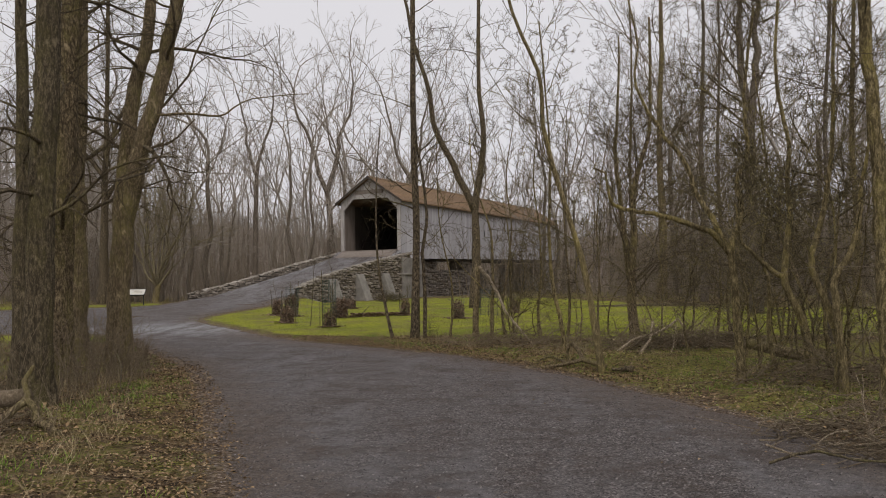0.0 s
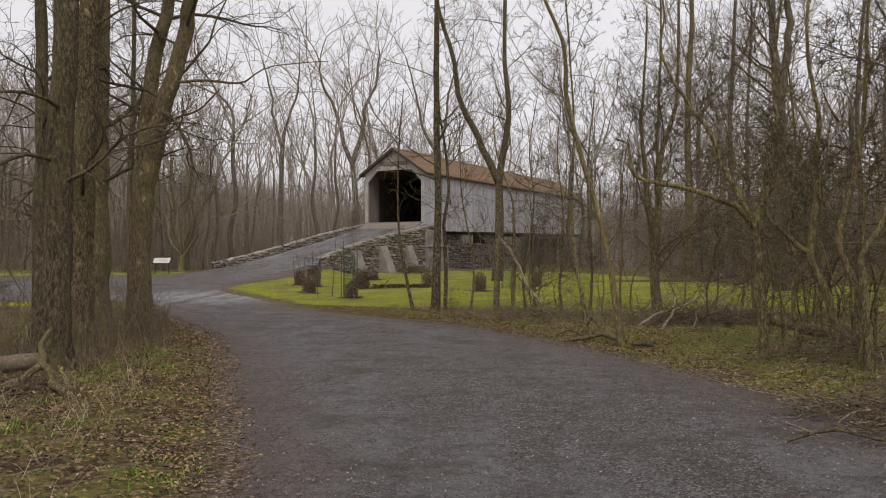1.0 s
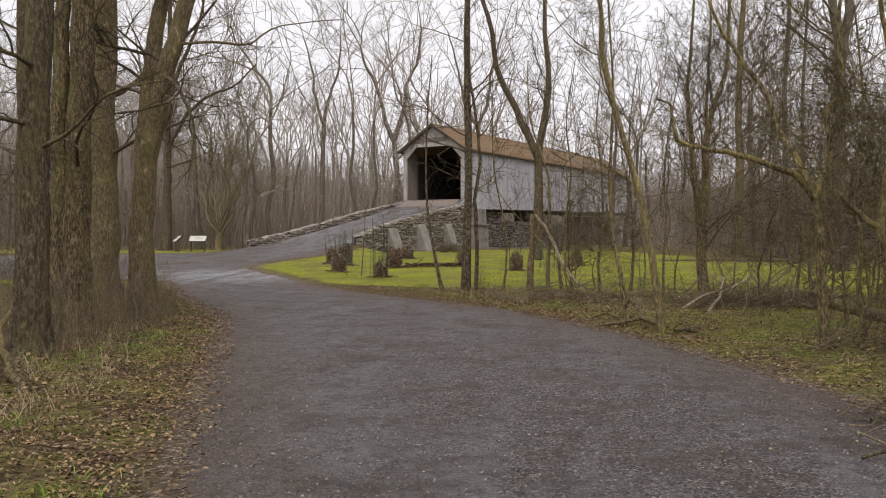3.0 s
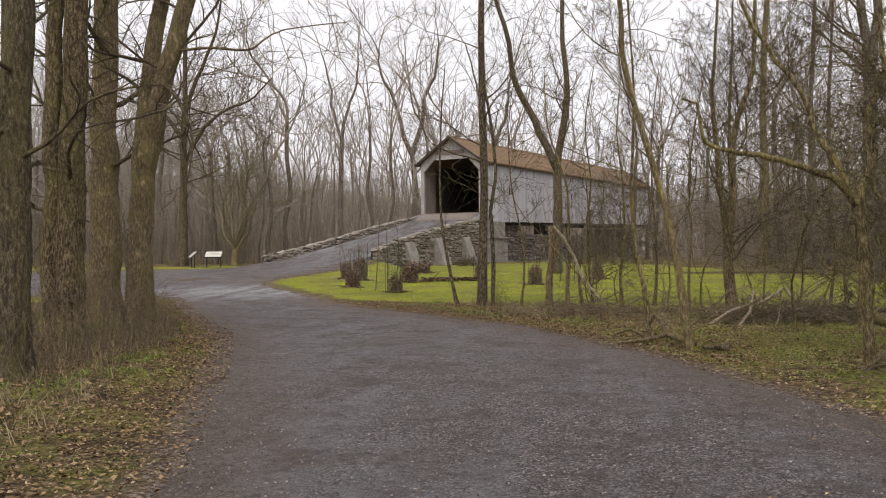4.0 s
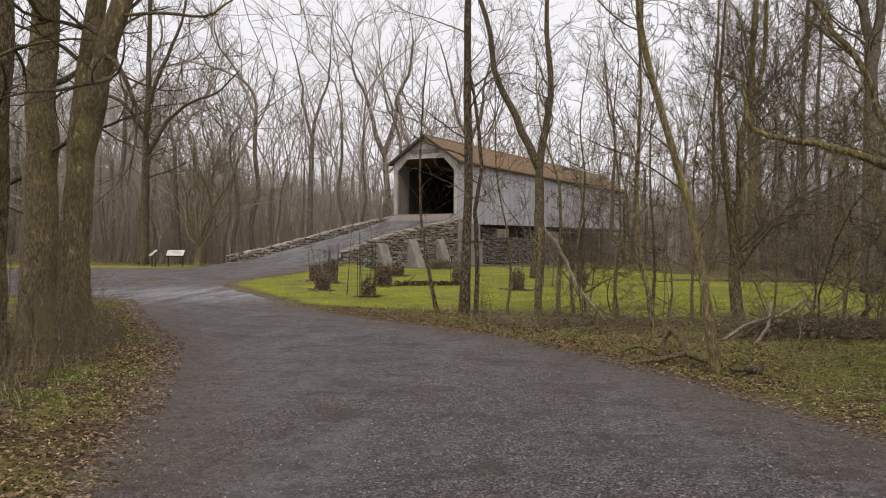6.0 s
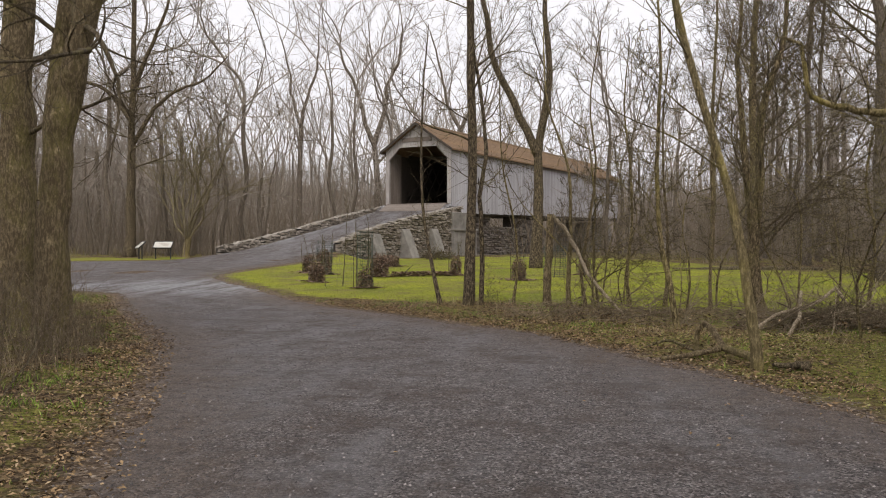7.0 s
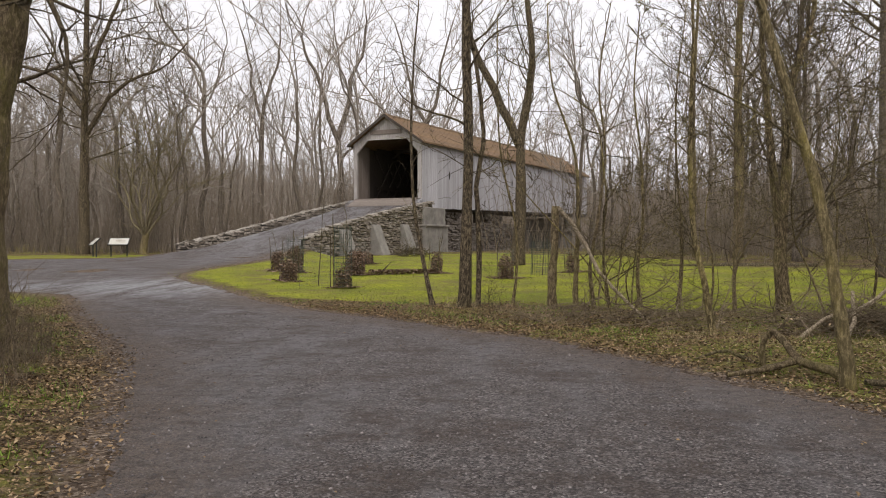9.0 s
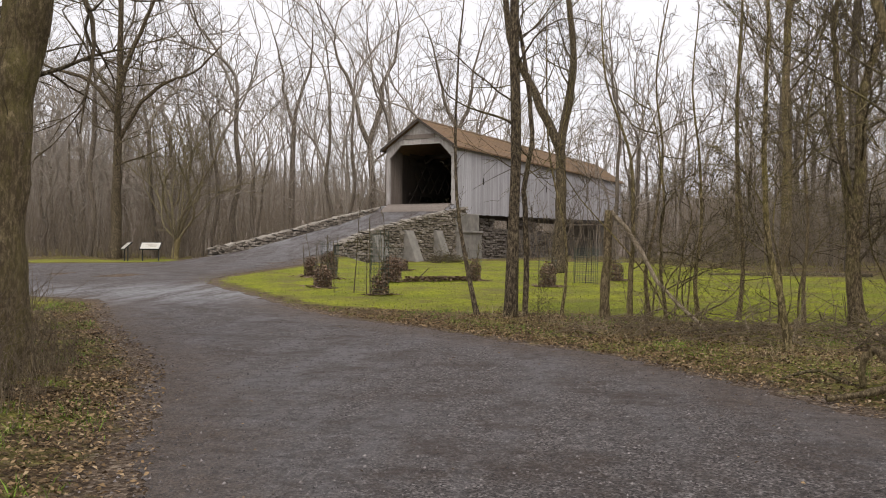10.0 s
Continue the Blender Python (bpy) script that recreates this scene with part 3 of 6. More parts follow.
    for sgn in (-1, 1):
        b = Build()
        x0, x1 = (HALF - 0.05, HALF - 0.004) if sgn > 0 else (-HALF - 0.03, -HALF + 0.02)
        if sgn > 0:
            b.box((x0, 0.02, 3.5), (x1, BRIDGE_LENGTH, EAVE - 0.22))
        else:
            for ya, yb, za, zb in ((0.02, 9.0, 3.5, EAVE - 0.22), (9.0, 9.5, 3.5, 5.2), (9.0, 9.5, 6.0, EAVE - 0.22), (9.5, 12.0, 3.5, EAVE - 0.22), (12.0, 12.4, 3.5, 5.4), (12.0, 12.4, 5.9, EAVE - 0.22), (12.4, BRIDGE_LENGTH, 3.5, EAVE - 0.22)):
                b.box((x0, ya, za), (x1, yb, zb))
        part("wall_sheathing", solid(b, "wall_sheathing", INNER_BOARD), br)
    # small lookout slots in the siding
    for sy, sz in ((3.95, 5.72), (15.5, 5.85)):
        b = Build()
        b.prism([(HALF + 0.056, sy - 0.06, sz - 0.28), (HALF + 0.056, sy + 0.07, sz - 0.2), (HALF + 0.056, sy + 0.1, sz + 0.08), (HALF + 0.056, sy - 0.02, sz + 0.3), (HALF + 0.056, sy - 0.1, sz + 0.05)], (0.012, 0, 0))
        part("knot_hole", solid(b, "knot_hole", KNOT), br, "dark split knot in the siding")
    # deck
    y = -0.3
    b = Build()
    b.box((-OPEN - 0.2, -0.3, FLOOR - 0.5), (OPEN + 0.2, BRIDGE_LENGTH, FLOOR - 0.06))
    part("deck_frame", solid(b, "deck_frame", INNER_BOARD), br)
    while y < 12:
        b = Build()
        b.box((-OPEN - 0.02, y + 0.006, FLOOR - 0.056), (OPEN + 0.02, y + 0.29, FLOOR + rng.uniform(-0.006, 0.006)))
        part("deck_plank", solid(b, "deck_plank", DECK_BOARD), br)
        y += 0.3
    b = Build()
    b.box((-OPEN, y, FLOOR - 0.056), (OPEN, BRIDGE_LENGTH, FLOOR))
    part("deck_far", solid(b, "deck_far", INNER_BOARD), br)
    # lattice trusses inside
    for sgn in (-1, 1):
        b = Build()
        for lean in (-1, 1):
            y = 2.6
            while y < BRIDGE_LENGTH - 3:
                x0 = sgn * (OPEN + (0.06 if lean > 0 else 0.13))
                x0, x1 = min(x0, x0 + sgn * 0.06), max(x0, x0 + sgn * 0.06)
                ya, yb = (y, y + 2.9) if lean > 0 else (y + 2.9, y)
                b.prism([(x0, ya - 0.12, FLOOR), (x0, ya + 0.12, FLOOR), (x0, yb + 0.12, 7.5), (x0, yb - 0.12, 7.5)], (x1 - x0, 0, 0))
                y += 1.15
        for z in (FLOOR + 0.15, FLOOR + 0.75, 6.9, 7.4):
            b.box((min(sgn * OPEN, sgn * (OPEN + 0.05)), 2.6, z), (max(sgn * OPEN, sgn * (OPEN + 0.05)), BRIDGE_LENGTH, z + 0.25))
        part("lattice_truss", solid(b, "lattice_truss", INNER_BOARD), br, "brown plank lattice truss darkened for the unlit interior")
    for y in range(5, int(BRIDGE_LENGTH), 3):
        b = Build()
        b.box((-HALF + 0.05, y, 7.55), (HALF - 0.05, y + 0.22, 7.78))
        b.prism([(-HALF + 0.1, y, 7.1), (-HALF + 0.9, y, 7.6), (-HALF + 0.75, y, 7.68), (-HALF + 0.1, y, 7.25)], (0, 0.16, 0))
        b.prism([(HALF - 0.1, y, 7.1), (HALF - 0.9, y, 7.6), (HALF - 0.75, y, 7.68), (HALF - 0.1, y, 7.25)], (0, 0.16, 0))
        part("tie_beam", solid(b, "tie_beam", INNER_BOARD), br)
    # far gable over its opening
    b = Build()
    b.prism([(-HALF, BRIDGE_LENGTH, EAVE - 0.02), (HALF, BRIDGE_LENGTH, EAVE - 0.02), (0, BRIDGE_LENGTH, RIDGE - 0.02)], (0, 0.06, 0))
    part("far_gable", solid(b, "far_gable", PORTAL_BOARD), br)
    return br


# ---- ramp, stone walls, abutment ----
def wall_top(side, s):
    pts = [(-17, 1.05), (-16, 1.27), (-13.6, 1.6), (-10.4, 2.15), (-5, 3.17), (0.4, 4.02)] if side < 0 else [(-14, 1.42), (-13.7, 1.5), (-11.3, 2.12), (-9, 2.52), (-5.4, 3.12), (0.4, 3.86)]
    for (a, za), (b, zb) in zip(pts, pts[1:]):
        if s <= b:
            return za + (zb - za) * max(0, (s - a) / (b - a))
    return pts[-1][1]


def stone_shapes(count, material, seed):
    rng = random.Random(seed)
    out = []
    for i in range(count):
        bm = bmesh.new()
        bmesh.ops.create_cube(bm, size=1.0)
        bmesh.ops.bevel(bm, geom=list(bm.edges), offset=0.17, segments=1, affect='EDGES')
        for v in bm.verts:
            v.co += Vector((rng.uniform(-0.1, 0.1), rng.uniform(-0.1, 0.1), rng.uniform(-0.13, 0.13)))
        me = bpy.data.meshes.new("stone")
        bm.to_mesh(me)
        bm.free()
        me.materials.append(material)
        out.append(me)
    return out


def build_ramp():
    rng = random.Random(9)
    v, f, pale = [], [], []
    ss = span(-21, -0.28, 0.5) + [-0.28]
    us = [-2.8, -2.75, -2.35, -1.9, -1, 0, 1, 1.9, 2.35, 2.75, 2.8]
    for s in ss:
        for u in us:
            x, y = on_bridge(s, u)
            if abs(u) > 2.76:
                v.append((x, y, ground_z(x, y) - 0.15))
                pale.append(0.2)
                continue
            v.append((x, y, ground_z(x, y) - 0.03 + (max(ramp_z(s) + 0.04 * (1 - (u / 2.75) ** 2), ground_z(x, y) + 0.03) - ground_z(x, y) + 0.03) * smooth01(-19.5, -14.5, s)))
            pale.append((0.3 + 0.65 * smooth01(1.7, 2.6, abs(u))) * smooth01(-18, -13, s))
    w = len(us)
    f = [(j * w + i, j * w + i + 1, (j + 1) * w + i + 1, (j + 1) * w + i) for j in range(len(ss) - 1) for i in range(w - 1)]
    me = bpy.data.meshes.new("ramp_road")
    me.from_pydata(v, [], f)
    me.attributes.new("pale", 'FLOAT', 'POINT').data.foreach_set("value", pale)
    me.materials.append(GRAVEL)
    thing("ramp_road", me, "paved grey ramp rising between stone walls to the bridge", "road", kind="structure")

    # pale plank apron between the ramp and the deck
    for i in range(8):
        a = -1.32 + 0.13 * i
        b = Build()
        za, zb = ramp_z(a) + 0.05, ramp_z(a + 0.124) + 0.05
        b.prism([(-2.3, a, za), (-2.3, a + 0.124, zb), (-2.3, a + 0.124, zb - 0.05), (-2.3, a, za - 0.05)], (4.6, 0, 0))
        if i == 0:
            apron = thing("deck_apron", None, "pale worn plank apron at the bridge's threshold", "apron", BRIDGE)
        part("apron_plank", solid(b, "apron_plank", DECK_BOARD), apron)

    grey, cap = stone_shapes(8, STONE, 3), stone_shapes(5, STONE_PALE, 4)
    for side, s0, label in ((-1, -16.2, "low dry-stone parapet wall with pale capstones beside the ramp"), (1, -13.75, "stepped dry-stone retaining wall under the ramp's edge")):
        wall = thing("stone_wall", None, label, "stone wall", BRIDGE, group="ramp walls")
        core = Build()
        k = 24
        for i in range(k):
            a, b_ = s0 + 0.2 + (0.3 - s0 - 0.2) * i / k, s0 + 0.2 + (0.3 - s0 - 0.2) * (i + 1) / k
            za, zb = wall_top(side, a) - 0.14, wall_top(side, b_) - 0.14
            lo, hi = sorted((side * 2.78, side * 3.12))
            core.prism([(lo, a, 0.1), (lo, b_, 0.1), (lo, b_, zb), (lo, a, za)], (hi - lo, 0, 0))
        part("rubble_core", solid(core, "rubble_core", MORTAR), wall)
        z = 0.45
        row = 0
        while z < 3.9:
            h = rng.uniform(0.09, 0.17)
            s = s0 + rng.uniform(0, 0.15)
            while s < 0.2:
                ln = rng.uniform(0.18, 0.55)
                mid = s + ln / 2
                low = ramp_z(mid) - 0.25 if side < 0 else 0.3
                if z + h * 0.6 < wall_top(side, mid) - 0.06 and z + h > low:
                    uu = side * 2.95 + (0.13 if side < 0 else 0.15)
                    m = pose(uu + rng.uniform(-0.06, 0.05), mid, z + h / 2 + rng.uniform(-0.03, 0.03), rng.uniform(-9, 9), rng.uniform(-6, 6), rng.uniform(-9, 9)) @ Matrix.Diagonal((0.24, ln * 0.95, h * rng.uniform(0.7, 1.05), 1))
                    part("stone", rng.choice(grey), wall, "", m)
                s += ln
            z += h
        s = s0
        while s < 0.25:
            ln = rng.uniform(0.28, 0.75)
            mid = s + ln / 2
            tilt = math.degrees(math.atan2(wall_top(side, mid + 0.3) - wall_top(side, mid - 0.3), 0.6))
            m = pose(side * 2.96, mid, wall_top(side, mid) - 0.05, tilt + rng.uniform(-8, 8), rng.uniform(-7, 7), rng.uniform(-12, 12)) @ Matrix.Diagonal((rng.uniform(0.32, 0.5), ln * 0.95, rng.uniform(0.07, 0.13), 1))
            part("capstone", rng.choice(cap), wall, "pale flat capstone", m)
            s += ln
    # concrete buttress fins
    for s, top, out, wid in ((-10.7, 1.95, 0.75, 0.95), (-7.5, 2.25, 1.0, 0.85), (-4.0, 2.3, 0.95, 0.8)):
        b = Build()
        b.prism([(3.1, s, 0.35), (3.1 + out, s, 0.35), (3.1 + out * 0.25, s, top), (3.1, s, top)], (0, wid, 0))
        thing("buttress", solid(b, "buttress", CONCRETE, bevel=0.03), "sloping stained concrete buttress against the stone wall", "buttress", BRIDGE, group="wall buttresses")
    b = Build()
    b.box((1.5, -1.2, 0.2), (3.45, 2.0, 2.25))
    b.box((1.6, -1.2, 2.25), (3.3, 1.9, 3.42))
    b.box((1.5, -1.25, 2.2), (3.55, 2.05, 2.34))
    thing("abutment_block", solid(b, "abutment_block", CONCRETE, bevel=0.03), "stepped concrete abutment block under the bridge end", "abutment", BRIDGE)
    # rough stone wing wall under the span
    wing = thing("wing_wall", None, "layered stone wall beneath the bridge span, darkened as in its shade", "stone wall", BRIDGE)
    b = Build()
    b.box((1.2, 2.05, 0.1), (2.0, 19, 2.55))
    b.box((1.2, 2.05, 2.55), (1.9, 7.0, 3.3))
    b.box((1.2, 11.0, 2.5), (1.9, 15.0, 3.4))
    part("rubble_core", solid(b, "rubble_core", MORTAR), wing)
    dark = stone_shapes(6, STONE_DARK, 6)
    z = 0.4
    while z < 3.2:
        h = rng.uniform(0.12, 0.24)
        s = 2.05
        while s < 19:
            ln = rng.uniform(0.25, 0.8)
            if z + h < 2.62 or s < 6.6 or 11.2 < s < 14.4:
                m = pose(2.02 + rng.uniform(-0.07, 0.07), s + ln / 2, z + h / 2 + rng.uniform(-0.03, 0.03), rng.uniform(-8, 8), rng.uniform(-6, 6), rng.uniform(-9, 9)) @ Matrix.Diagonal((0.28, ln * 0.95, h * rng.uniform(0.75, 1.05), 1))
                part("stone", rng.choice(dark), wing, "", m)
            s += ln
        z += h
    b = Build()
    b.box((-2.4, 31, -0.2), (2.7, 33.5, 3.4))
    b.box((-2.6, 30.8, 2.0), (2.9, 33.7, 2.2))
    thing("bridge_pier", solid(b, "bridge_pier", CONCRETE, bevel=0.04), "grey stone and concrete bridge pier", "pier", BRIDGE)
    b = Build()
    b.box((-2.75, -0.6, 0.1), (1.15, 2.0, 3.55))
    thing("abutment_core", solid(b, "abutment_core", STONE_DARK), "stone abutment behind the concrete block", "abutment", BRIDGE)


build_bridge()
build_ramp()


# ---- trees ----
def wander(rng, p, d, length, n, bend, up):
    """A crooked line of n steps from p along d, whose turning itself drifts."""
    pts = [Vector(p)]
    d = Vector(d).normalized()
    turn = Vector((rng.gauss(0, bend), rng.gauss(0, bend), rng.gauss(0, bend)))
    for i in range(n):
        turn = turn * 0.45 + Vector((rng.gauss(0, bend), rng.gauss(0, bend), rng.gauss(0, bend) * 0.8))
        d = (d + turn + Vector((0, 0, up))).normalized()
        pts.append(pts[-1] + d * (length / n))
    return pts


def aside(ax, a, angle):
    """The direction at an angle from an axis, turned about it by a."""
    u = ax.orthogonal().normalized()
    w = ax.cross(u)
    return ax * math.cos(angle) + (u * math.cos(a) + w * math.sin(a)) * math.sin(angle)


def branch(rng, b, p, d, length, r, level, kids, sides=(6, 4, 3, 3), up=0.06, bend=0.17, thin=0.005):
    n = ((9, 6, 3, 2) if thin < 0.0048 else (7, 4, 2, 1))[min(level, 3)]
    pts = wander(rng, p, d, length, n, bend, up)
    b.tube(pts, [max(thin * (0.75 if i == n else 1), r * (1 - 0.82 * i / n)) for i in range(n + 1)], sides[min(level, 3)])
    if level >= len(kids):
        return
    k = kids[level]
    a = rng.uniform(0, 6.283)
    for i in range(k):
        t = 0.16 + 0.84 * (i + rng.random()) / k
        q, ax = along(pts, min(t, 0.999))
        a += 2.4 + rng.gauss(0, 0.5)
        ln = length * rng.uniform(0.3, 0.62) * (1.12 - 0.62 * t)
        branch(rng, b, q, aside(ax, a, radians(rng.uniform(26, 62))), ln, max(thin, r * (1 - 0.75 * t) * 0.58), level + 1, kids, sides, up * 0.8, bend * 1.1, thin)


def fork(rng, b, p, d, r, length, depth, thin, up=0.05, spread=1.0, twigs=2, sides=0):
    """A limb that splits again and again into thinner ones, with twigs along it."""
    n = 4 if depth > 3 else 3 if depth > 1 else 2
    pts = wander(rng, p, d, length, n, 0.12, up)
    end = max(thin, r * 0.78)
    b.tube(pts, [max(thin, r + (end - r) * i / n) for i in range(n + 1)], sides or (5 if depth > 3 else 4 if depth > 2 else 3))
    for i in range(twigs):
        q, ax = along(pts, rng.uniform(0.15, 0.95))
        ln = length * rng.uniform(0.35, 0.8)
        dd = aside(ax, rng.uniform(0, 6.283), radians(rng.uniform(30, 65)))
        tw = wander(rng, q, dd, ln, 2, 0.2, up)
        b.tube(tw, [max(thin, end * 0.4), max(thin, end * 0.28), thin * 0.8], 3)
        for j in range(1):
            q2, ax2 = along(tw, rng.uniform(0.3, 0.95))
            e = aside(ax2, rng.uniform(0, 6.283), radians(rng.uniform(25, 60)))
            b.tube([q2, q2 + e * ln * rng.uniform(0.25, 0.5)], [thin, thin * 0.7], 3)
    if depth == 0:
        return
    q, ax = along(pts, 0.999)
    a = rng.uniform(0, 6.283)
    fork(rng, b, pts[-1], aside(ax, a, radians(rng.uniform(8, 24) * spread)), r * 0.76, length * rng.uniform(0.78, 0.96), depth - 1, thin, up, spread, twigs, sides)
    fork(rng, b, pts[-1], aside(ax, a + 3.14 + rng.gauss(0, 0.5), radians(rng.uniform(22, 46) * spread)), r * rng.uniform(0.52, 0.68), length * rng.uniform(0.62, 0.9), depth - 1, thin, up, spread, twigs, sides)


def along(pts, t):
    k = t * (len(pts) - 1)
    j = min(int(k), len(pts) - 2)
    return pts[j].lerp(pts[j + 1], k - j), (pts[j + 1] - pts[j]).normalized()


def smoothed(line, n):
    line = [Vector(p) for p in line]
    pts = []
    for i in range(n + 1):
        k = i / n * (len(line) - 1)
        j = min(int(k), len(line) - 2)
        a, p, q, e = line[max(j - 1, 0)], line[j], line[j + 1], line[min(j + 2, len(line) - 1)]
        f = k - j
        pts.append(0.5 * ((2 * p) + (q - a) * f + (2 * a - 5 * p + 4 * q - e) * f * f + (3 * p - a - 3 * q + e) * f ** 3))
    return pts


def flared(r0, r1, n, flare=1.45):
    return [(r0 + (r1 - r0) * (i / n) ** 0.9) * (1 + (flare - 1) * max(0, 1 - i / n * 9)) for i in range(n + 1)]


def furrowed(b, pts, radii, sides, depth, seed):
    """A stout stem with ridges and furrows of bark and swelling roots. Ring by ring."""
    base = len(b.v)
    u = Vector((1, 0, 0))
    s = 0.0
    for i, p in enumerate(pts):
        t = (pts[min(i + 1, len(pts) - 1)] - pts[max(i - 1, 0)]).normalized()
        u = (u - t * u.dot(t)).normalized()
        w = t.cross(u)
        r = radii[i]
        s += (p - pts[i - 1]).length if i else 0
        for k in range(sides):
            a = 2 * math.pi * k / sides
            c, e = math.cos(a), math.sin(a)
            ridge = 1 - 2.2 * abs(noise.noise((c * r * 13 + seed, e * r * 13, s * 1.9)))
            lump = noise.noise((c * 1.6 + seed, e * 1.6, s * 1.3))
            foot = max(0.0, 1 - s / 0.9) ** 2 * 0.22 * math.cos(5 * a + seed)
            q = p + (u * c + w * e) * (r * (1 + 0.07 * lump + foot) + depth * ridge)
            b.v.append((q.x, q.y, q.z))
    for i in range(len(pts) - 1):
        for k in range(sides):
            a, c = base + i * sides + k, base + i * sides + (k + 1) % sides
            b.f.append((a, c, c + sides, a + sides))
    e = base + (len(pts) - 1) * sides
    b.f.append(tuple(e + k for k in range(sides)))


def trunk_and_crown(rng, line, r0, r1, limbs, start, kids, limb_len, thin=0.006, up=0.09, spread=(35, 70), flare=1.3, sides=10, extra=(), bark=0.0):
    """Meshes of a trunk along a line and of the crown that it carries. extra: further stems as (points, radius, radius). bark: the furrows' depth."""
    t, c = Build(), Build()
    thin *= 0.78
    n = max(12, len(line) * 4)
    pts = smoothed(line, n)
    for i in range(1, n):
        pts[i] = pts[i] + Vector((rng.gauss(0, 1), rng.gauss(0, 1), 0)) * r0 * 0.07
    pts[0] = pts[0] - Vector((0, 0, 0.25))
    if bark:
        fine = smoothed(pts, 130)
        furrowed(t, fine, flared(r0, r1, 130, flare), 56, bark, rng.uniform(0, 50))
    else:
        t.tube(pts, [q * rng.uniform(0.95, 1.06) for q in flared(r0, r1, n, flare)], sides, True)
    for ex, ra, rb in extra:
        m = len(ex) * 3
        ex = smoothed(ex, m)
        for i in range(2, m):
            ex[i] = ex[i] + Vector((rng.gauss(0, 1), rng.gauss(0, 1), rng.gauss(0, 1))) * ra * 0.16
        if bark and ra > 0.12:
            fine = smoothed(ex, 90)
            furrowed(t, fine, [ra + (rb - ra) * i / 90 for i in range(91)], 44, bark, rng.uniform(0, 50))
        else:
            t.tube(ex, [ra + (rb - ra) * i / m for i in range(m + 1)], max(6, sides - 2), True)
        for i in range(max(4, limbs // 2)):
            q, ax = along(ex, rng.uniform(0.25, 0.999))
            branch(rng, c, q, aside(ax, rng.uniform(0, 6.283), radians(rng.uniform(*spread))), limb_len * rng.uniform(0.3, 0.75), max(rb * 0.5, thin * 1.6), 1 if ra < 0.1 else 0, kids, up=up, thin=thin)
    for i in range(limbs):
        f = start + (1 - start) * (i + rng.random()) / limbs
        q, ax = along(pts, min(f, 0.999))
        a = rng.uniform(0, 2 * math.pi)
        g = radians(rng.uniform(*spread))
        d = ax * math.cos(g) + Vector((math.cos(a), math.sin(a), 0)) * math.sin(g)
        r = (r0 + (r1 - r0) * f) * rng.uniform(0.14, 0.28)
        branch(rng, c, q, d, limb_len * rng.uniform(0.6, 1.1) * (1.15 - 0.55 * f), max(r, thin * 2), 0, kids, up=up, thin=thin)
    return t, c


def tree(name, label, x, y, built, bark, twig, group="", category="tree", turn=0.0, scale=1.0, z=None):
    t, c = built
    ob = thing(name, None, label, category, pose(x, y, ground_z(x, y) if z is None else z, 0, 0, turn) @ Matrix.Scale(scale, 4), group)
    part("trunk", t.mesh("trunk", bark, True), ob)
    part("crown", c.mesh("crown", twig, True), ob)
    return ob


def forest_shape(seed, height, r, stem, depth, spread, thin=0.0095):
    """A tall woodland tree: a clear stem that forks into rising limbs."""
    rng = random.Random(seed)
    t, c = Build(), Build()
    lean = (rng.uniform(-0.7, 0.7), rng.uniform(-0.7, 0.7))
    top = height * stem
    pts = smoothed([(0, 0, -0.25)] + [(lean[0] * i / 4 + rng.gauss(0, 0.13), lean[1] * i / 4 + rng.gauss(0, 0.13), top * i / 4) for i in range(1, 5)], 12)
    t.tube(pts, flared(r, r * 0.66, 12, 1.25), 8)
    ax = (pts[-1] - pts[-2]).normalized()
    reach = height * (1 - stem) / (depth * 0.74 + 0.6)
    a = rng.uniform(0, 6.283)
    fork(rng, c, pts[-1], aside(ax, a, radians(10 * spread)), r * 0.6, reach, depth, thin, 0.07, spread)
    fork(rng, c, pts[-1], aside(ax, a + 3.1, radians(28 * spread)), r * 0.48, reach * 0.95, depth - 1, thin, 0.07, spread)
    for i in range(5):
        q, ax = along(pts, rng.uniform(0.45, 0.98))
        fork(rng, c, q, aside(ax, rng.uniform(0, 6.283), radians(rng.uniform(40, 75))), r * rng.uniform(0.2, 0.34), reach * rng.uniform(0.6, 0.9), depth - 3, thin, 0.06, spread)
    return t, c


def copies(base, spots):
    for x, y, turn, scale in spots:
        copy_thing(base, pose(x, y, ground_z(x, y) - 0.05, 0, 0, turn) @ Matrix.Scale(scale, 4))


# tall woodland trees in the middle distance
def scatter(rng, count, area, gap, avoid=()):
    out = []
    tries = 0
    while len(out) < count and tries < count * 60:
        tries += 1
        x, y = area(rng)
        if any(math.hypot(x - p[0], y - p[1]) < gap for p in out):
            continue
        if edge_distance(ROAD, x, y) > -2.0 or any(edge_distance(p, x, y) > -0.6 for p in (LAWN, LAWN_LEFT)) or any(inside(p, x, y) for p in avoid):
            continue
        out.append((x, y, rng.uniform(0, 360), rng.uniform(0.75, 1.2)))
    return out


BRIDGE_ZONE = [on_bridge(-24, -6), on_bridge(-24, 6), on_bridge(44, 5), on_bridge(44, -5)]
VIEW_GAP = [(-12, 27), (-2, 9), (9, 9), (4, 20), (16, 24), (16, 42), (4, 52), (1, 64), (-8, 66), (-22, 58), (-40, 56), (-62, 40), (-62, 20)]


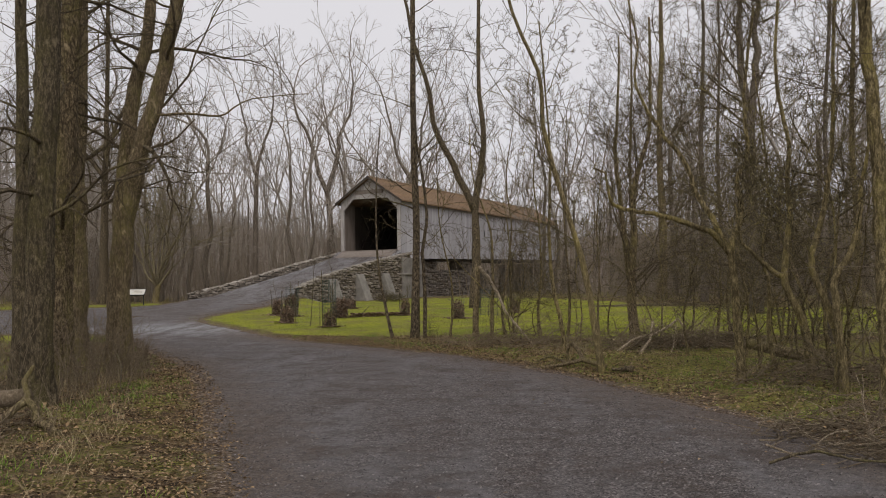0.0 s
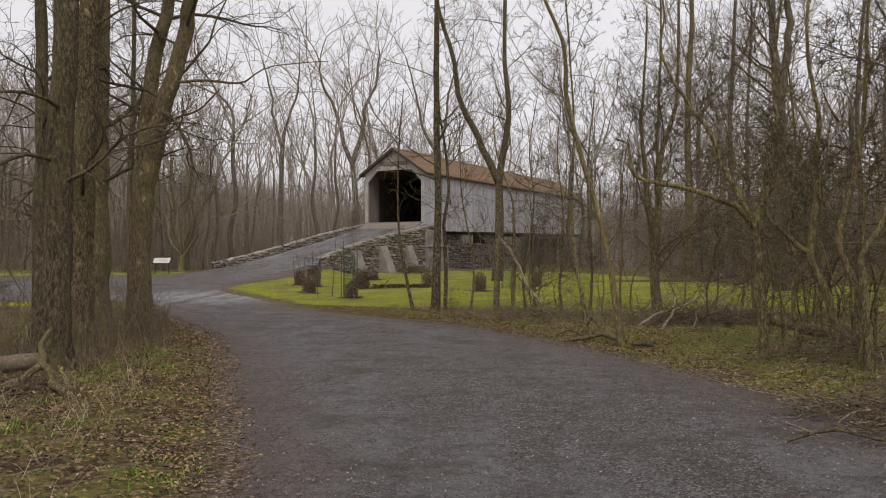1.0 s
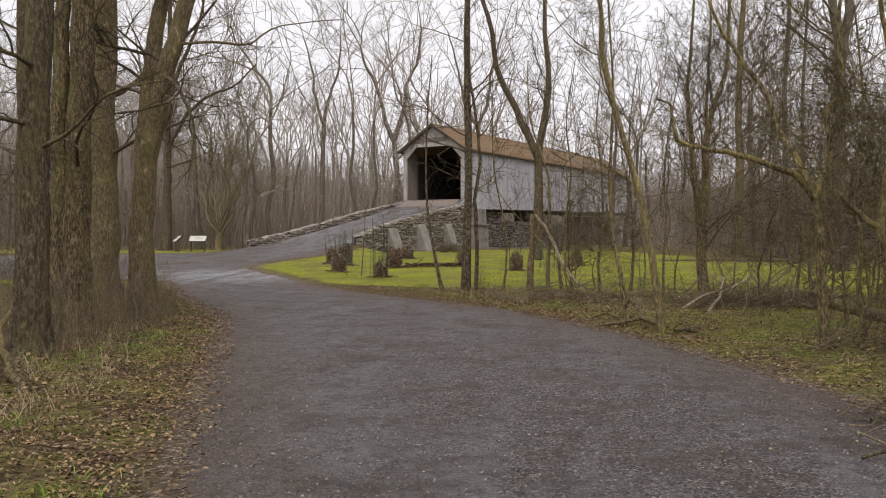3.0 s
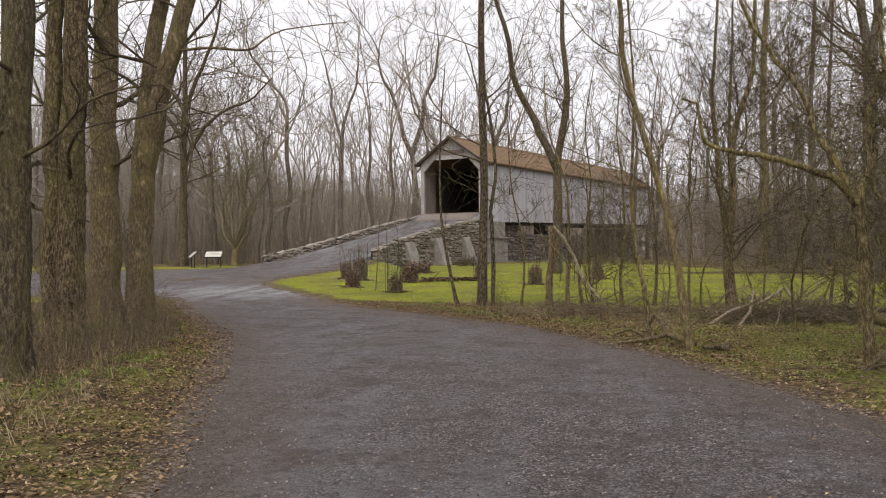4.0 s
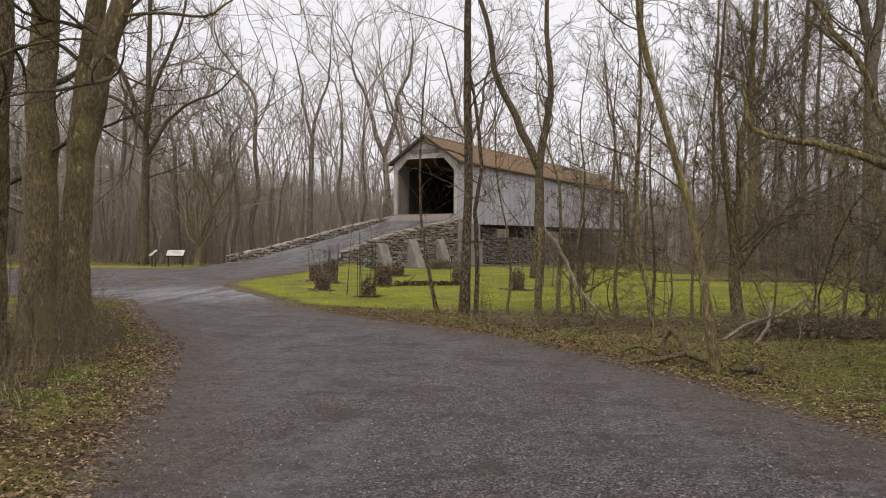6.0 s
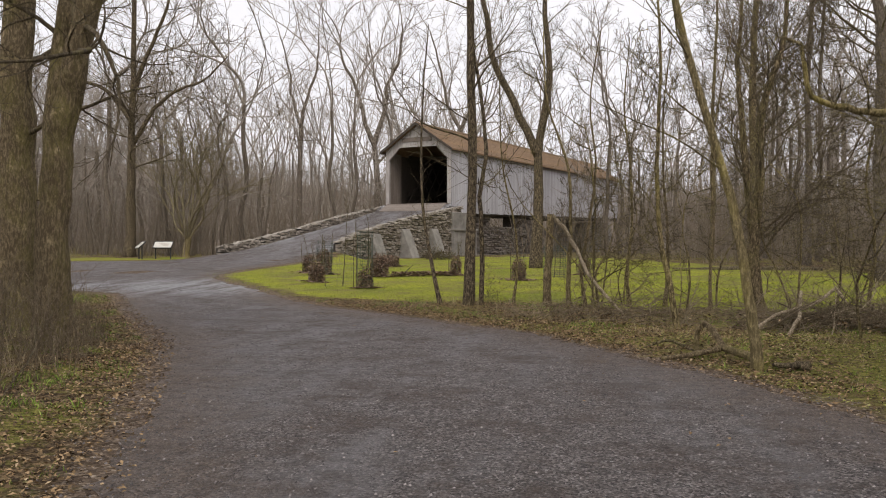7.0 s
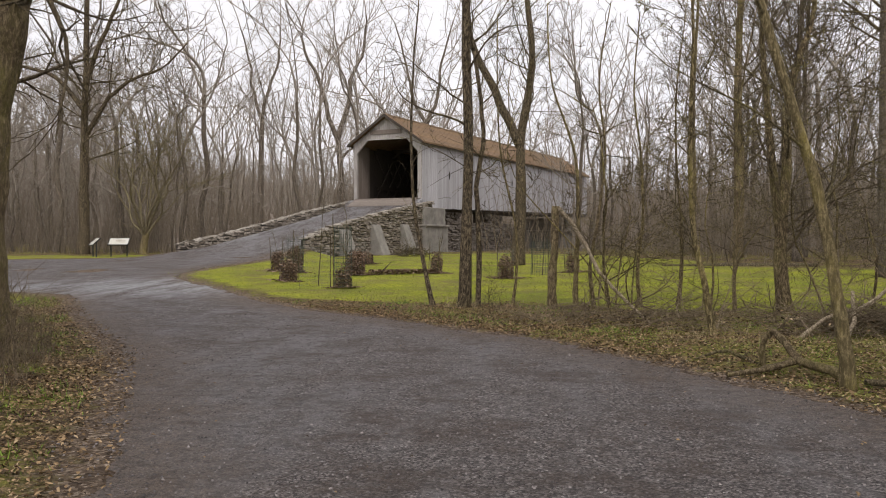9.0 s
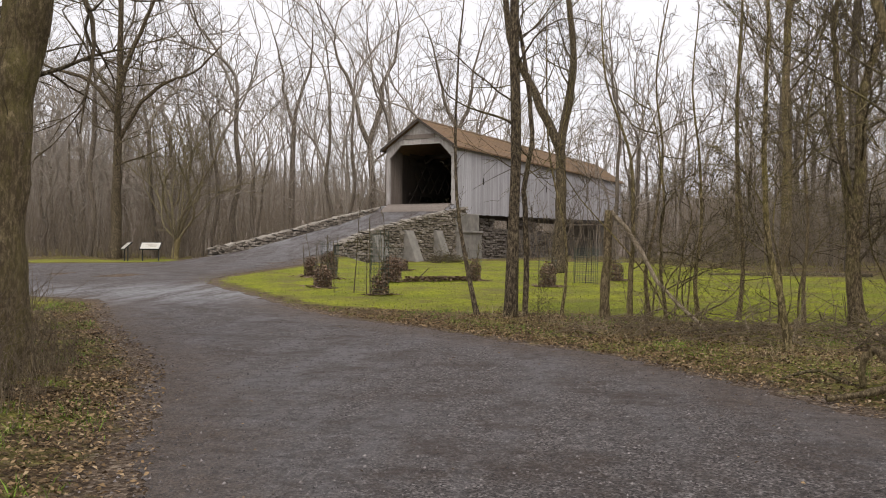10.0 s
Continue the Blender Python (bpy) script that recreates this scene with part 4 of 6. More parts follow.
def woods():
    rng = random.Random(21)
    bases = []
    for i, (h, r, stem, depth, spread) in enumerate(((21, 0.18, 0.42, 5, 0.9), (19, 0.13, 0.5, 4, 0.75), (23, 0.23, 0.36, 5, 1.1), (13, 0.085, 0.3, 4, 1.0), (18, 0.12, 0.46, 4, 0.85), (22, 0.2, 0.45, 5, 1.0))):
        bases.append(tree("woodland_tree", "tall bare woodland tree with hazy grey-brown bark", 30 + 3 * i, 60 + 4 * i, forest_shape(100 + i, h, r, stem, depth, spread), BARK_GREY, TWIG_FAR, "woodland trees"))

    def back(r):
        y = 68 + 55 * r.random() ** 1.2
        return r.uniform(-15 - y * 0.62, -2 + y * 0.42), y

    def left(r):
        return r.uniform(-60, -24), r.uniform(56, 75)

    def far_left(r):
        return r.uniform(-78, -34), r.uniform(66, 105)

    def right(r):
        return r.uniform(9, 36), r.uniform(46, 75)

    def far_right(r):
        return r.uniform(12, 58), r.uniform(66, 112)

    spots = scatter(rng, 74, back, 2.8, (BRIDGE_ZONE,)) + scatter(rng, 20, left, 2.3, (BRIDGE_ZONE,)) + scatter(rng, 18, far_left, 2.6, (BRIDGE_ZONE,)) + scatter(rng, 15, right, 2.6, (BRIDGE_ZONE, VIEW_GAP)) + scatter(rng, 22, far_right, 2.6, (BRIDGE_ZONE,))
    for i, s in enumerate(spots):
        copies(bases[i % 6], [s])


def far_woods():
    """Slim trees on the far slope, too many to count."""
    rng = random.Random(33)
    shapes = []
    for k in range(9):
        b = Build()
        h = 1.0
        pts = wander(rng, (0, 0, -0.02), (rng.gauss(0, 0.03), rng.gauss(0, 0.03), 1), h * 0.42, 2, 0.03, 0.02)
        b.tube(pts, [0.0105, 0.009, 0.0075], 4)
        fork(rng, b, pts[-1], (rng.gauss(0, 0.1), rng.gauss(0, 0.1), 1), 0.0068, h * 0.22, 3, 0.0011, 0.08, 0.9, 1, 3)
        for i in range(2):
            q, ax = along(pts, rng.uniform(0.3, 1.0))
            fork(rng, b, q, aside(ax, rng.uniform(0, 6.283), radians(50)), 0.003, h * 0.14, 1, 0.0011, 0.08, 1.0, 1, 3)
        shapes.append((np.array(b.v), b.f))
    verts, faces, total = [], [], 0
    for i in range(620):
        y = 92 + 150 * rng.random() ** 1.15
        x = rng.uniform(-20 - y * 0.75, y * 0.62)
        h, a = rng.uniform(8, 21), rng.uniform(0, 6.283)
        v, f = shapes[i % 9]
        c, e = math.cos(a) * h, math.sin(a) * h
        verts.append(np.stack((v[:, 0] * c - v[:, 1] * e + x, v[:, 0] * e + v[:, 1] * c + y, v[:, 2] * h + ground_z(x, y)), 1))
        faces.extend(tuple(q + total for q in face) for face in f)
        total += len(v)
    t = Build()
    t.v, t.f = np.concatenate(verts).tolist(), faces
    thing("far_woods", t.mesh("far_woods", TWIG_FAR, True), "dense hazy grey-brown winter woods on the far slope", "woods", kind="stuff")


def far_brush():
    """Saplings and brush between the woodland trees, too many to count."""
    rng = random.Random(35)
    t = Build()
    for i in range(2700):
        y = 58 + 165 * rng.random() ** 1.2
        x = rng.uniform(-20 - y * 0.7, 4 + y * 0.5)
        if inside(BRIDGE_ZONE, x, y) or edge_distance(ROAD, x, y) > -4 or edge_distance(LAWN, x, y) > -2 or edge_distance(LAWN_LEFT, x, y) > -2.5:
            continue
        if -12 < x < 6 and y < 66:
            continue
        z = ground_z(x, y)
        tall = rng.uniform(1.5, 4.5) if rng.random() < 0.55 else rng.uniform(4, 9)
        r = 0.010 + 0.0001 * y
        for k in range(4):
            a = rng.uniform(0, 6.283)
            h = tall * rng.uniform(0.6, 1.1)
            g = rng.uniform(0.05, 0.4)
            d = Vector((math.cos(a) * g, math.sin(a) * g, 1)) * h
            p = Vector((x + rng.gauss(0, 0.5), y + rng.gauss(0, 0.5), z - 0.05))
            w = p + d * 0.5 + Vector((rng.gauss(0, 0.07), rng.gauss(0, 0.07), 0)) * h
            t.tube([p, w, p + d], [r * 1.7, r * 1.2, r * 0.5], 3)
            for j in range(3):
                q = w.lerp(p + d, rng.random()) if j > 0 else p.lerp(w, rng.uniform(0.4, 1))
                t.tube([q, q + Vector((rng.gauss(0, 0.4), rng.gauss(0, 0.4), rng.uniform(0.2, 0.7))) * h * 0.32], [r * 0.8, r * 0.45], 3)
    thing("undergrowth", t.mesh("undergrowth", BRUSH, True), "tangled bare undergrowth between the woodland trees", "brush", kind="stuff")


def hill_brush():
    """Saplings along the far slopes, too many to count."""
    rng = random.Random(36)
    t = Build()
    for i in range(1600):
        y = rng.uniform(120, 245)
        x = rng.uniform(-30 - y * 0.75, 5 + y * 0.62)
        if i % 3 == 0:
            x, y = -rng.uniform(50, 150), rng.uniform(60, 200)
        z = ground_z(x, y)
        tall = rng.uniform(3, 10)
        for k in range(5):
            p = Vector((x + rng.gauss(0, 1.2), y + rng.gauss(0, 1.2), z - 0.2))
            d = Vector((rng.gauss(0, 0.16), rng.gauss(0, 0.16), 1)) * tall * rng.uniform(0.4, 1.1)
            w = p + d * 0.5 + Vector((rng.gauss(0, 0.3), rng.gauss(0, 0.3), 0))
            t.tube([p, w, p + d], [0.05, 0.032, 0.014], 3)
            e = Vector((rng.gauss(0, 0.5), rng.gauss(0, 0.5), 1)) * tall * 0.3
            t.tube([w, w + e], [0.026, 0.012], 3)
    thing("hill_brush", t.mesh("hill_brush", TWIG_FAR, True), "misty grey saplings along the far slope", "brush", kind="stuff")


woods()
far_woods()
far_brush()
hill_brush()


# single trees near the road
def L(*pts):
    return [Vector(p) for p in pts]


# trees that stand out behind the bridge: place, stem radius, stem, then each limb with its radii and forks
FAR_LANDMARKS = (
    (-26.3, 112.0, 0.5, (L((0, 0, -0.3), (0.2, 0, 6), (-0.3, 0, 12.5)), (L((-0.3, 0, 12.3), (-1.6, 0, 15.5), (-2.4, 0, 19), (-4.4, 0, 23), (-4.6, 0, 26)), 0.34, 0.09, 2),
                         (L((-0.3, 0, 12.4), (1.0, 0, 16.0), (1.4, 0, 19.5), (3.0, 0, 23.5), (3.2, 0, 27)), 0.36, 0.09, 2), (L((0.1, 0, 10), (2.0, 0, 11.6), (3.9, 0, 13.8), (5.8, 0, 16.0)), 0.16, 0.05, 1))),
    (-36.3, 112.0, 0.42, (L((0, 0, -0.3), (0.1, 0, 8), (0.3, 0, 15)), (L((0.3, 0, 14.8), (-0.8, 0, 18), (-1.2, 0, 22), (-2.4, 0, 26)), 0.24, 0.07, 2), (L((0.3, 0, 14.8), (1.2, 0, 18.5), (2.4, 0, 22), (2.6, 0, 26)), 0.26, 0.07, 2))),
    (-15.6, 112.0, 0.42, (L((0, 0, -0.3), (0.0, 0, 9), (-0.2, 0, 14)), (L((-0.2, 0, 13.8), (-1.8, 0, 17), (-2.6, 0, 21), (-4.0, 0, 26)), 0.25, 0.07, 2), (L((-0.2, 0, 13.8), (1.0, 0, 17), (1.6, 0, 21), (3.0, 0, 26)), 0.26, 0.07, 2))),
)


def hero_trees():
    R = random.Random
    # straight dark pole tree with a thin side stem
    tree("pole_tree", "straight slim dark tree beside the lawn with a thin second stem", -2.33, 27.8,
         trunk_and_crown(R(1), L((0, 0, 0), (0.1, 0, 3), (0.05, 0, 7), (0.1, 0.1, 12), (0.2, 0, 17)), 0.125, 0.045, 22, 0.3, (7, 6), 3.0, 0.006, spread=(50, 90), up=0.02,
                         extra=[(L((0.28, 0.05, -0.2), (0.32, 0.1, 1.2), (0.28, 0.05, 2.6), (0.42, 0.0, 3.6), (0.3, 0, 4.8), (0.12, 0, 5.8)), 0.06, 0.035)]), BARK_DEEP, TWIG)
    tree("bent_sapling", "thin bent bare sapling at the lawn's edge", -2.95, 27.7,
         trunk_and_crown(R(2), L((0, 0, 0), (-0.2, 0, 1.0), (-0.42, 0, 2.4), (-0.45, 0.1, 4.4), (-0.3, 0.1, 6.5)), 0.055, 0.012, 10, 0.35, (3, 2), 1.3, 0.005), BARK_DEEP, TWIG)
    # forked tree on the lawn
    tree("forked_tree", "grey tree forked into two leaning limbs on the lawn", -1.95, 44.0,
         trunk_and_crown(R(3), L((0, 0, 0), (0.1, 0, 2.5), (0.15, 0, 5.0), (0.55, 0.2, 8), (0.35, 0.2, 11.5), (0.5, 0.2, 18)), 0.24, 0.065, 18, 0.4, (8, 5), 4.4, 0.008,
                         extra=[(L((0.1, 0, 4.6), (-0.8, 0, 6.6), (-1.7, 0.1, 8.4), (-2.2, 0.1, 11), (-3.0, 0.1, 14), (-3.6, 0, 17)), 0.185, 0.05)]), BARK_DEEP, TWIG)
    # clump at the left of the road
    tree("road_tree", "thin dark tree forking high up beside the road", -6.85, 15.8,
         trunk_and_crown(R(4), L((0, 0, 0), (0.02, 0, 2), (0.05, 0, 4.5), (0.0, 0, 9), (0.1, 0, 15)), 0.14, 0.05, 16, 0.3, (6, 4), 3.2, 0.006, flare=1.5, bark=0.008, spread=(55, 95), up=0.0), BARK_DARK, TWIG, "trees beside the road")
    tree("road_tree", "stout dark-barked tree with deep furrows beside the road", -5.75, 14.55,
         trunk_and_crown(R(5), L((0, 0, 0), (0.02, 0, 2), (0.14, 0, 5), (0.25, 0, 10), (0.3, 0, 18)), 0.215, 0.1, 12, 0.26, (7, 5), 3.6, 0.006, flare=1.35, bark=0.022, spread=(55, 95), up=0.0), BARK_DARK, TWIG, "trees beside the road")
    tree("road_tree", "brown double-stemmed tree beside the road", -7.5, 18.0,
         trunk_and_crown(R(6), L((0, 0, 0), (0.05, 0, 2), (0.18, 0, 5), (0.35, 0, 10), (0.5, 0, 18)), 0.26, 0.11, 10, 0.28, (7, 5), 3.6, 0.006, flare=1.3, bark=0.016, spread=(55, 95), up=0.0,
                         extra=[(L((-0.16, -0.1, -0.2), (-0.22, -0.1, 2), (-0.2, -0.1, 4), (-0.08, -0.1, 7), (0.0, 0, 12)), 0.17, 0.08)]), BARK, TWIG, "trees beside the road")
    tree("road_tree", "thick straight grey-brown tree beside the road", -9.4, 21.8,
         trunk_and_crown(R(7), L((0, 0, 0), (0.0, 0, 2), (0.06, 0, 5), (0.12, 0, 10), (0.1, 0, 20)), 0.36, 0.15, 11, 0.3, (7, 5), 4.4, 0.007, flare=1.3, bark=0.02, spread=(55, 95), up=0.0), BARK, TWIG, "trees beside the road")
    tree("leaning_tree", "mossy tree leaning toward the road with twin limbs", -6.9, 19.1,
         trunk_and_crown(R(8), L((0, 0, 0), (0.03, 0, 1.4), (0.11, 0, 2.7), (0.4, 0, 4.1), (0.8, 0.1, 5.6), (1.2, 0.1, 7.3), (1.7, 0.1, 9.8), (2.1, 0, 13.4)), 0.24, 0.08, 15, 0.4, (7, 5), 4.2, 0.006, flare=1.3, bark=0.014, spread=(50, 95), up=0.0,
                         extra=[(L((0.7, 0, 5.1), (1.35, 0.1, 5.14), (2.05, 0.2, 5.09), (2.4, 0.25, 5.3), (2.75, 0.3, 5.43), (3.8, 0.4, 5.5)), 0.03, 0.008),
                                (L((0.02, 0.05, 2.1), (0.02, 0.15, 3.4), (0.03, 0.35, 4.8), (0.14, 0.65, 6.2), (0.3, 0.9, 7.7), (0.42, 1.15, 11.6)), 0.19, 0.08)]), BARK, TWIG, "trees beside the road")
    # trees behind the signs
    tree("sign_tree", "tall dark tree with spreading limbs behind the signs", -28.5, 58.6,
         trunk_and_crown(R(9), L((0, 0, 0), (0.1, 0, 4), (0.2, 0, 8), (0.35, 0, 14), (0.4, 0, 25)), 0.36, 0.1, 22, 0.34, (7, 6), 7.0, 0.01, spread=(50, 85),
                         extra=[(L((0.2, 0, 7), (1.6, 0, 9.2), (3.2, 0, 10.4), (5.0, 0, 11), (6.6, 0, 12.4)), 0.15, 0.04), (L((0.2, 0, 8.5), (-1.6, 0, 10.6), (-4.0, 0, 11.4), (-6.4, 0, 12.6)), 0.16, 0.04), (L((0.2, 0, 10), (1.2, 0, 12.6), (2.6, 0, 15.6), (3.2, 0, 19)), 0.17, 0.05)]), BARK_DEEP, TWIG)
    rng = R(10)
    t, c = Build(), Build()
    pts = smoothed(L((0, 0, -0.2), (0.05, 0, 0.6), (0.2, 0, 1.3)), 6)
    t.tube(pts, flared(0.26, 0.2, 6, 1.2), 9)
    for i in range(9):
        a = 0.7 * i + rng.gauss(0, 0.3)
        g = radians((8, 20, 32, 42, 26, 36, 15, 46, 30)[i])
        fork(rng, c, along(pts, rng.uniform(0.6, 0.99))[0], (math.cos(a) * math.sin(g), math.sin(a) * math.sin(g), math.cos(g)), 0.085, 2.1, 5 if i < 5 else 4, 0.008, 0.05, 0.85)
    tree("bushy_tree", "low bushy tree with a fan of fine branches behind the signs", -25.3, 59.8, (t, c), BARK_MOSS, TWIG_PALE)
    # mossy trees on the right
    tree("mossy_sapling", "crooked mossy young tree leaning back from the road", 2.52, 19.2,
         trunk_and_crown(R(11), L((0, 0, 0), (-0.12, 0, 0.9), (-0.35, 0.1, 2.2), (-0.95, 0.2, 4.4), (-1.05, 0.2, 5.6), (-1.7, 0.3, 7.6), (-1.8, 0.3, 11)), 0.075, 0.022, 22, 0.25, (7, 5, 3), 2.4, 0.005, flare=1.2), BARK_MOSS, TWIG_MOSS)
    tree("mossy_tree", "mossy tree with a long low limb arching over the verge", 4.62, 17.2,
         trunk_and_crown(R(12), L((0, 0, 0), (-0.05, 0, 0.85), (-0.1, 0, 1.7), (-0.12, 0, 2.25), (0.1, 0.2, 2.75), (0.06, 0.3, 3.3), (0.25, 0.3, 3.8), (0.2, 0.3, 4.6), (0.4, 0.3, 6.2)), 0.078, 0.02, 16, 0.36, (7, 5, 3), 2.4, 0.005, flare=1.2, spread=(45, 85),
                         extra=[(L((-0.15, 0, 2.1), (-0.4, -0.1, 2.42), (-0.8, -0.2, 2.57), (-1.15, -0.2, 2.71), (-1.45, -0.2, 2.78), (-1.75, -0.2, 2.84), (-2.0, -0.2, 2.95), (-2.06, -0.2, 3.2), (-2.1, -0.2, 3.43), (-2.3, -0.2, 3.52)), 0.052, 0.014),
                                (L((-0.15, 0, 2.15), (-0.38, 0.1, 2.66), (-0.62, 0.2, 3.13), (-0.76, 0.2, 3.6), (-1.04, 0.2, 3.98), (-1.26, 0.2, 4.33), (-1.47, 0.2, 4.72), (-1.57, 0.2, 5.1), (-1.5, 0.2, 5.7), (-1.7, 0.2, 6.6)), 0.05, 0.012)]), BARK_MOSS, TWIG_MOSS)
    tree("mossy_tree", "crooked mossy tree with a bent stem in the thicket", 5.65, 17.0,
         trunk_and_crown(R(14), L((0, 0, 0), (-0.12, 0, 0.95), (-0.33, 0, 1.45), (-0.4, 0, 1.76), (-0.3, 0.1, 2.33), (-0.26, 0.1, 2.7), (-0.31, 0, 3.27), (-0.26, 0, 3.8), (-0.38, 0.1, 4.6), (-0.4, 0.1, 5.5), (-0.2, 0.1, 7.5)), 0.072, 0.02, 16, 0.3, (7, 5, 3), 2.1, 0.005, flare=1.2, spread=(40, 80),
                         extra=[(L((-0.38, 0, 1.7), (-0.6, 0, 1.83), (-0.8, 0, 2.05), (-1.0, 0.1, 2.3), (-1.1, 0.1, 2.9)), 0.05, 0.012)]), BARK_MOSS, TWIG_MOSS)
    tree("mossy_tree", "double-stemmed mossy tree arching above the brush", 5.7, 15.75,
         trunk_and_crown(R(15), L((0, 0, 0), (-0.02, 0, 0.6), (-0.16, 0, 1.2), (-0.34, 0, 1.68), (-0.39, 0, 2.0), (-0.2, 0.1, 2.55), (-0.06, 0.1, 3.3), (0.0, 0.1, 4.1), (0.03, 0.1, 5.0), (0.1, 0.1, 6.6)), 0.066, 0.02, 15, 0.34, (7, 5, 3), 2.0, 0.005, flare=1.2, spread=(40, 80),
                         extra=[(L((0.0, -0.1, -0.1), (-0.12, -0.15, 1.15), (-0.12, -0.15, 1.68), (0.1, -0.15, 2.06), (0.24, -0.1, 2.5), (0.3, -0.1, 3.1), (0.42, -0.1, 3.7), (0.4, 0, 5.0)), 0.06, 0.016)]), BARK_MOSS, TWIG_MOSS)
    tree("mossy_sapling", "thin mossy stem leaning among the shrubs", 5.54, 18.5,
         trunk_and_crown(R(16), L((0, 0, 0), (-0.18, 0, 0.6), (-0.16, 0, 1.6), (-0.26, 0, 2.1), (-0.1, 0.1, 3.4), (-0.3, 0.1, 5.5)), 0.05, 0.012, 12, 0.3, (5, 4), 1.5, 0.005), BARK_MOSS, TWIG_MOSS)
    tree("mossy_sapling", "mossy young tree rising from brushwood on the verge", 1.96, 23.7,
         trunk_and_crown(R(19), L((0, 0, 0), (-0.14, 0, 0.85), (-0.28, 0.05, 1.5), (-0.36, 0, 2.7), (-0.32, 0.1, 3.9), (-0.3, 0.1, 5.0), (-0.5, 0.1, 8)), 0.06, 0.018, 18, 0.25, (6, 5, 2), 1.6, 0.005, spread=(30, 65)), BARK_MOSS, TWIG_MOSS)
    for i, (x, y, bend, r) in enumerate(((-0.05, 27.5, -0.35, 0.06), (0.33, 27.6, 0.2, 0.045), (1.3, 28.5, 0.0, 0.05), (2.1, 28.7, 0.1, 0.05), (-1.35, 28.3, -0.2, 0.035), (2.9, 26.9, 0.3, 0.04))):
        tree("slim_tree", "slim bare young tree at the lawn's edge", x, y,
             trunk_and_crown(R(60 + i), L((0, 0, 0), (0.1 * math.sin(5 * i), 0, 0.9), (0.05, 0, 1.8), (bend * 0.5 + 0.15 * math.cos(7 * i), 0.1, 3.2), (bend - 0.12, 0.1, 4.6), (bend * 1.6, 0.1, 6.2)), r, 0.01, 16, 0.2, (5, 4), 1.3, 0.005), BARK if i % 2 else BARK_MOSS, TWIG, "slim trees at the lawn's edge")
    tree("pale_tree", "pale smooth-barked tree with mossy flecks leaning back", 5.78, 14.2,
         trunk_and_crown(R(17), L((0, 0, 0), (-0.04, 0, 1.2), (-0.06, 0, 2.4), (-0.1, 0, 3.6), (-0.2, 0, 5.2), (-0.4, 0, 9), (-0.5, 0, 14)), 0.12, 0.05, 10, 0.5, (7, 5, 3), 3.0, 0.006), BARK_MOSS, TWIG)
    tree("lawn_tree", "grey tree forking low at the lawn's near edge", 3.95, 27.4,
         trunk_and_crown(R(13), L((0, 0, 0), (-0.1, 0, 0.8), (-0.1, 0, 1.8), (0.0, 0, 3.0), (0.03, 0, 4.2), (0.25, 0, 5.0), (0.5, 0, 6.0), (0.55, 0, 9)), 0.15, 0.035, 24, 0.18, (8, 5, 3), 3.8, 0.006,
                         extra=[(L((-0.1, 0, 1.5), (-0.2, 0, 2.3), (-0.3, 0, 3.25), (-0.37, 0, 4.2), (-0.47, 0, 5.3), (-0.38, 0, 6.2), (-0.3, 0, 8.5)), 0.1, 0.025)]), BARK, TWIG)
    tree("right_tree", "tall grey tree forking into upright limbs behind the lawn", 9.56, 38.0,
         trunk_and_crown(R(18), L((0, 0, 0), (-0.03, 0, 4), (-0.06, 0, 7.2), (-0.1, 0, 8.2), (-0.3, 0, 9.9), (-0.33, 0, 11.4), (-0.3, 0, 13), (-0.8, 0, 18)), 0.27, 0.06, 22, 0.25, (8, 5, 2), 5.0, 0.008,
                         extra=[(L((-0.06, 0, 6.8), (0.1, 0, 8.2), (0.32, 0, 9.9), (0.3, 0, 11.5), (0.5, 0, 12.7), (0.9, 0, 17)), 0.2, 0.06)]), BARK_GREY, TWIG, "trees in the thicket")
    for i, (x, y, r, h) in enumerate(((7.6, 50.6, 0.36, 21), (9.0, 46.0, 0.24, 19), (14, 40, 0.22, 19), (11, 52.5, 0.2, 20), (6.6, 57, 0.2, 20), (8.2, 24.5, 0.11, 13))):
        tree("right_tree", "tall bare grey-brown tree in the thicket", x, y,
             trunk_and_crown(R(40 + i), L((0, 0, 0), (0.1, 0, h * 0.2), (0.05, 0.1, h * 0.4), (0.3, 0.1, h * 0.7), (0.2, 0, h)), r * 0.75, r * 0.2, 18, 0.22, (7, 5, 2), h * 0.26, 0.008), BARK_GREY if i % 2 else BARK, TWIG, "trees in the thicket")
    # far landmark trees: forked crowns against the sky
    for i, (x, y, r, forks) in enumerate(FAR_LANDMARKS):
        rng = R(300 + i)
        t, c = Build(), Build()
        line = smoothed(forks[0], 14)
        t.tube(line, flared(r, r * 0.62, 14, 1.25), 9)
        for pts, ra, rb, depth in forks[1:]:
            m = len(pts) * 3
            limb = smoothed(pts, m)
            for k in range(1, m):
                limb[k] = limb[k] + Vector((rng.gauss(0, 1), rng.gauss(0, 1), rng.gauss(0, 1))) * ra * 0.25
            t.tube(limb, [ra + (rb - ra) * k / m for k in range(m + 1)], 7)
            for k in range(7):
                q, ax = along(limb, 0.2 + 0.79 * (k + rng.random()) / 7)
                fork(rng, c, q, aside(ax, rng.uniform(0, 6.283), radians(rng.uniform(25, 60))), rb * rng.uniform(0.6, 1.1), (pts[-1][2] - pts[0][2]) * rng.uniform(0.22, 0.34), depth, 0.014, 0.07, 1.0)
            fork(rng, c, limb[-1], (limb[-1] - limb[-3]).normalized(), rb, 3.0, 3, 0.014, 0.06, 1.0)
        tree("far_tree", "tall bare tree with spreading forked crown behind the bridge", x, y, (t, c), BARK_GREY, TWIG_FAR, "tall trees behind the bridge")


hero_trees()


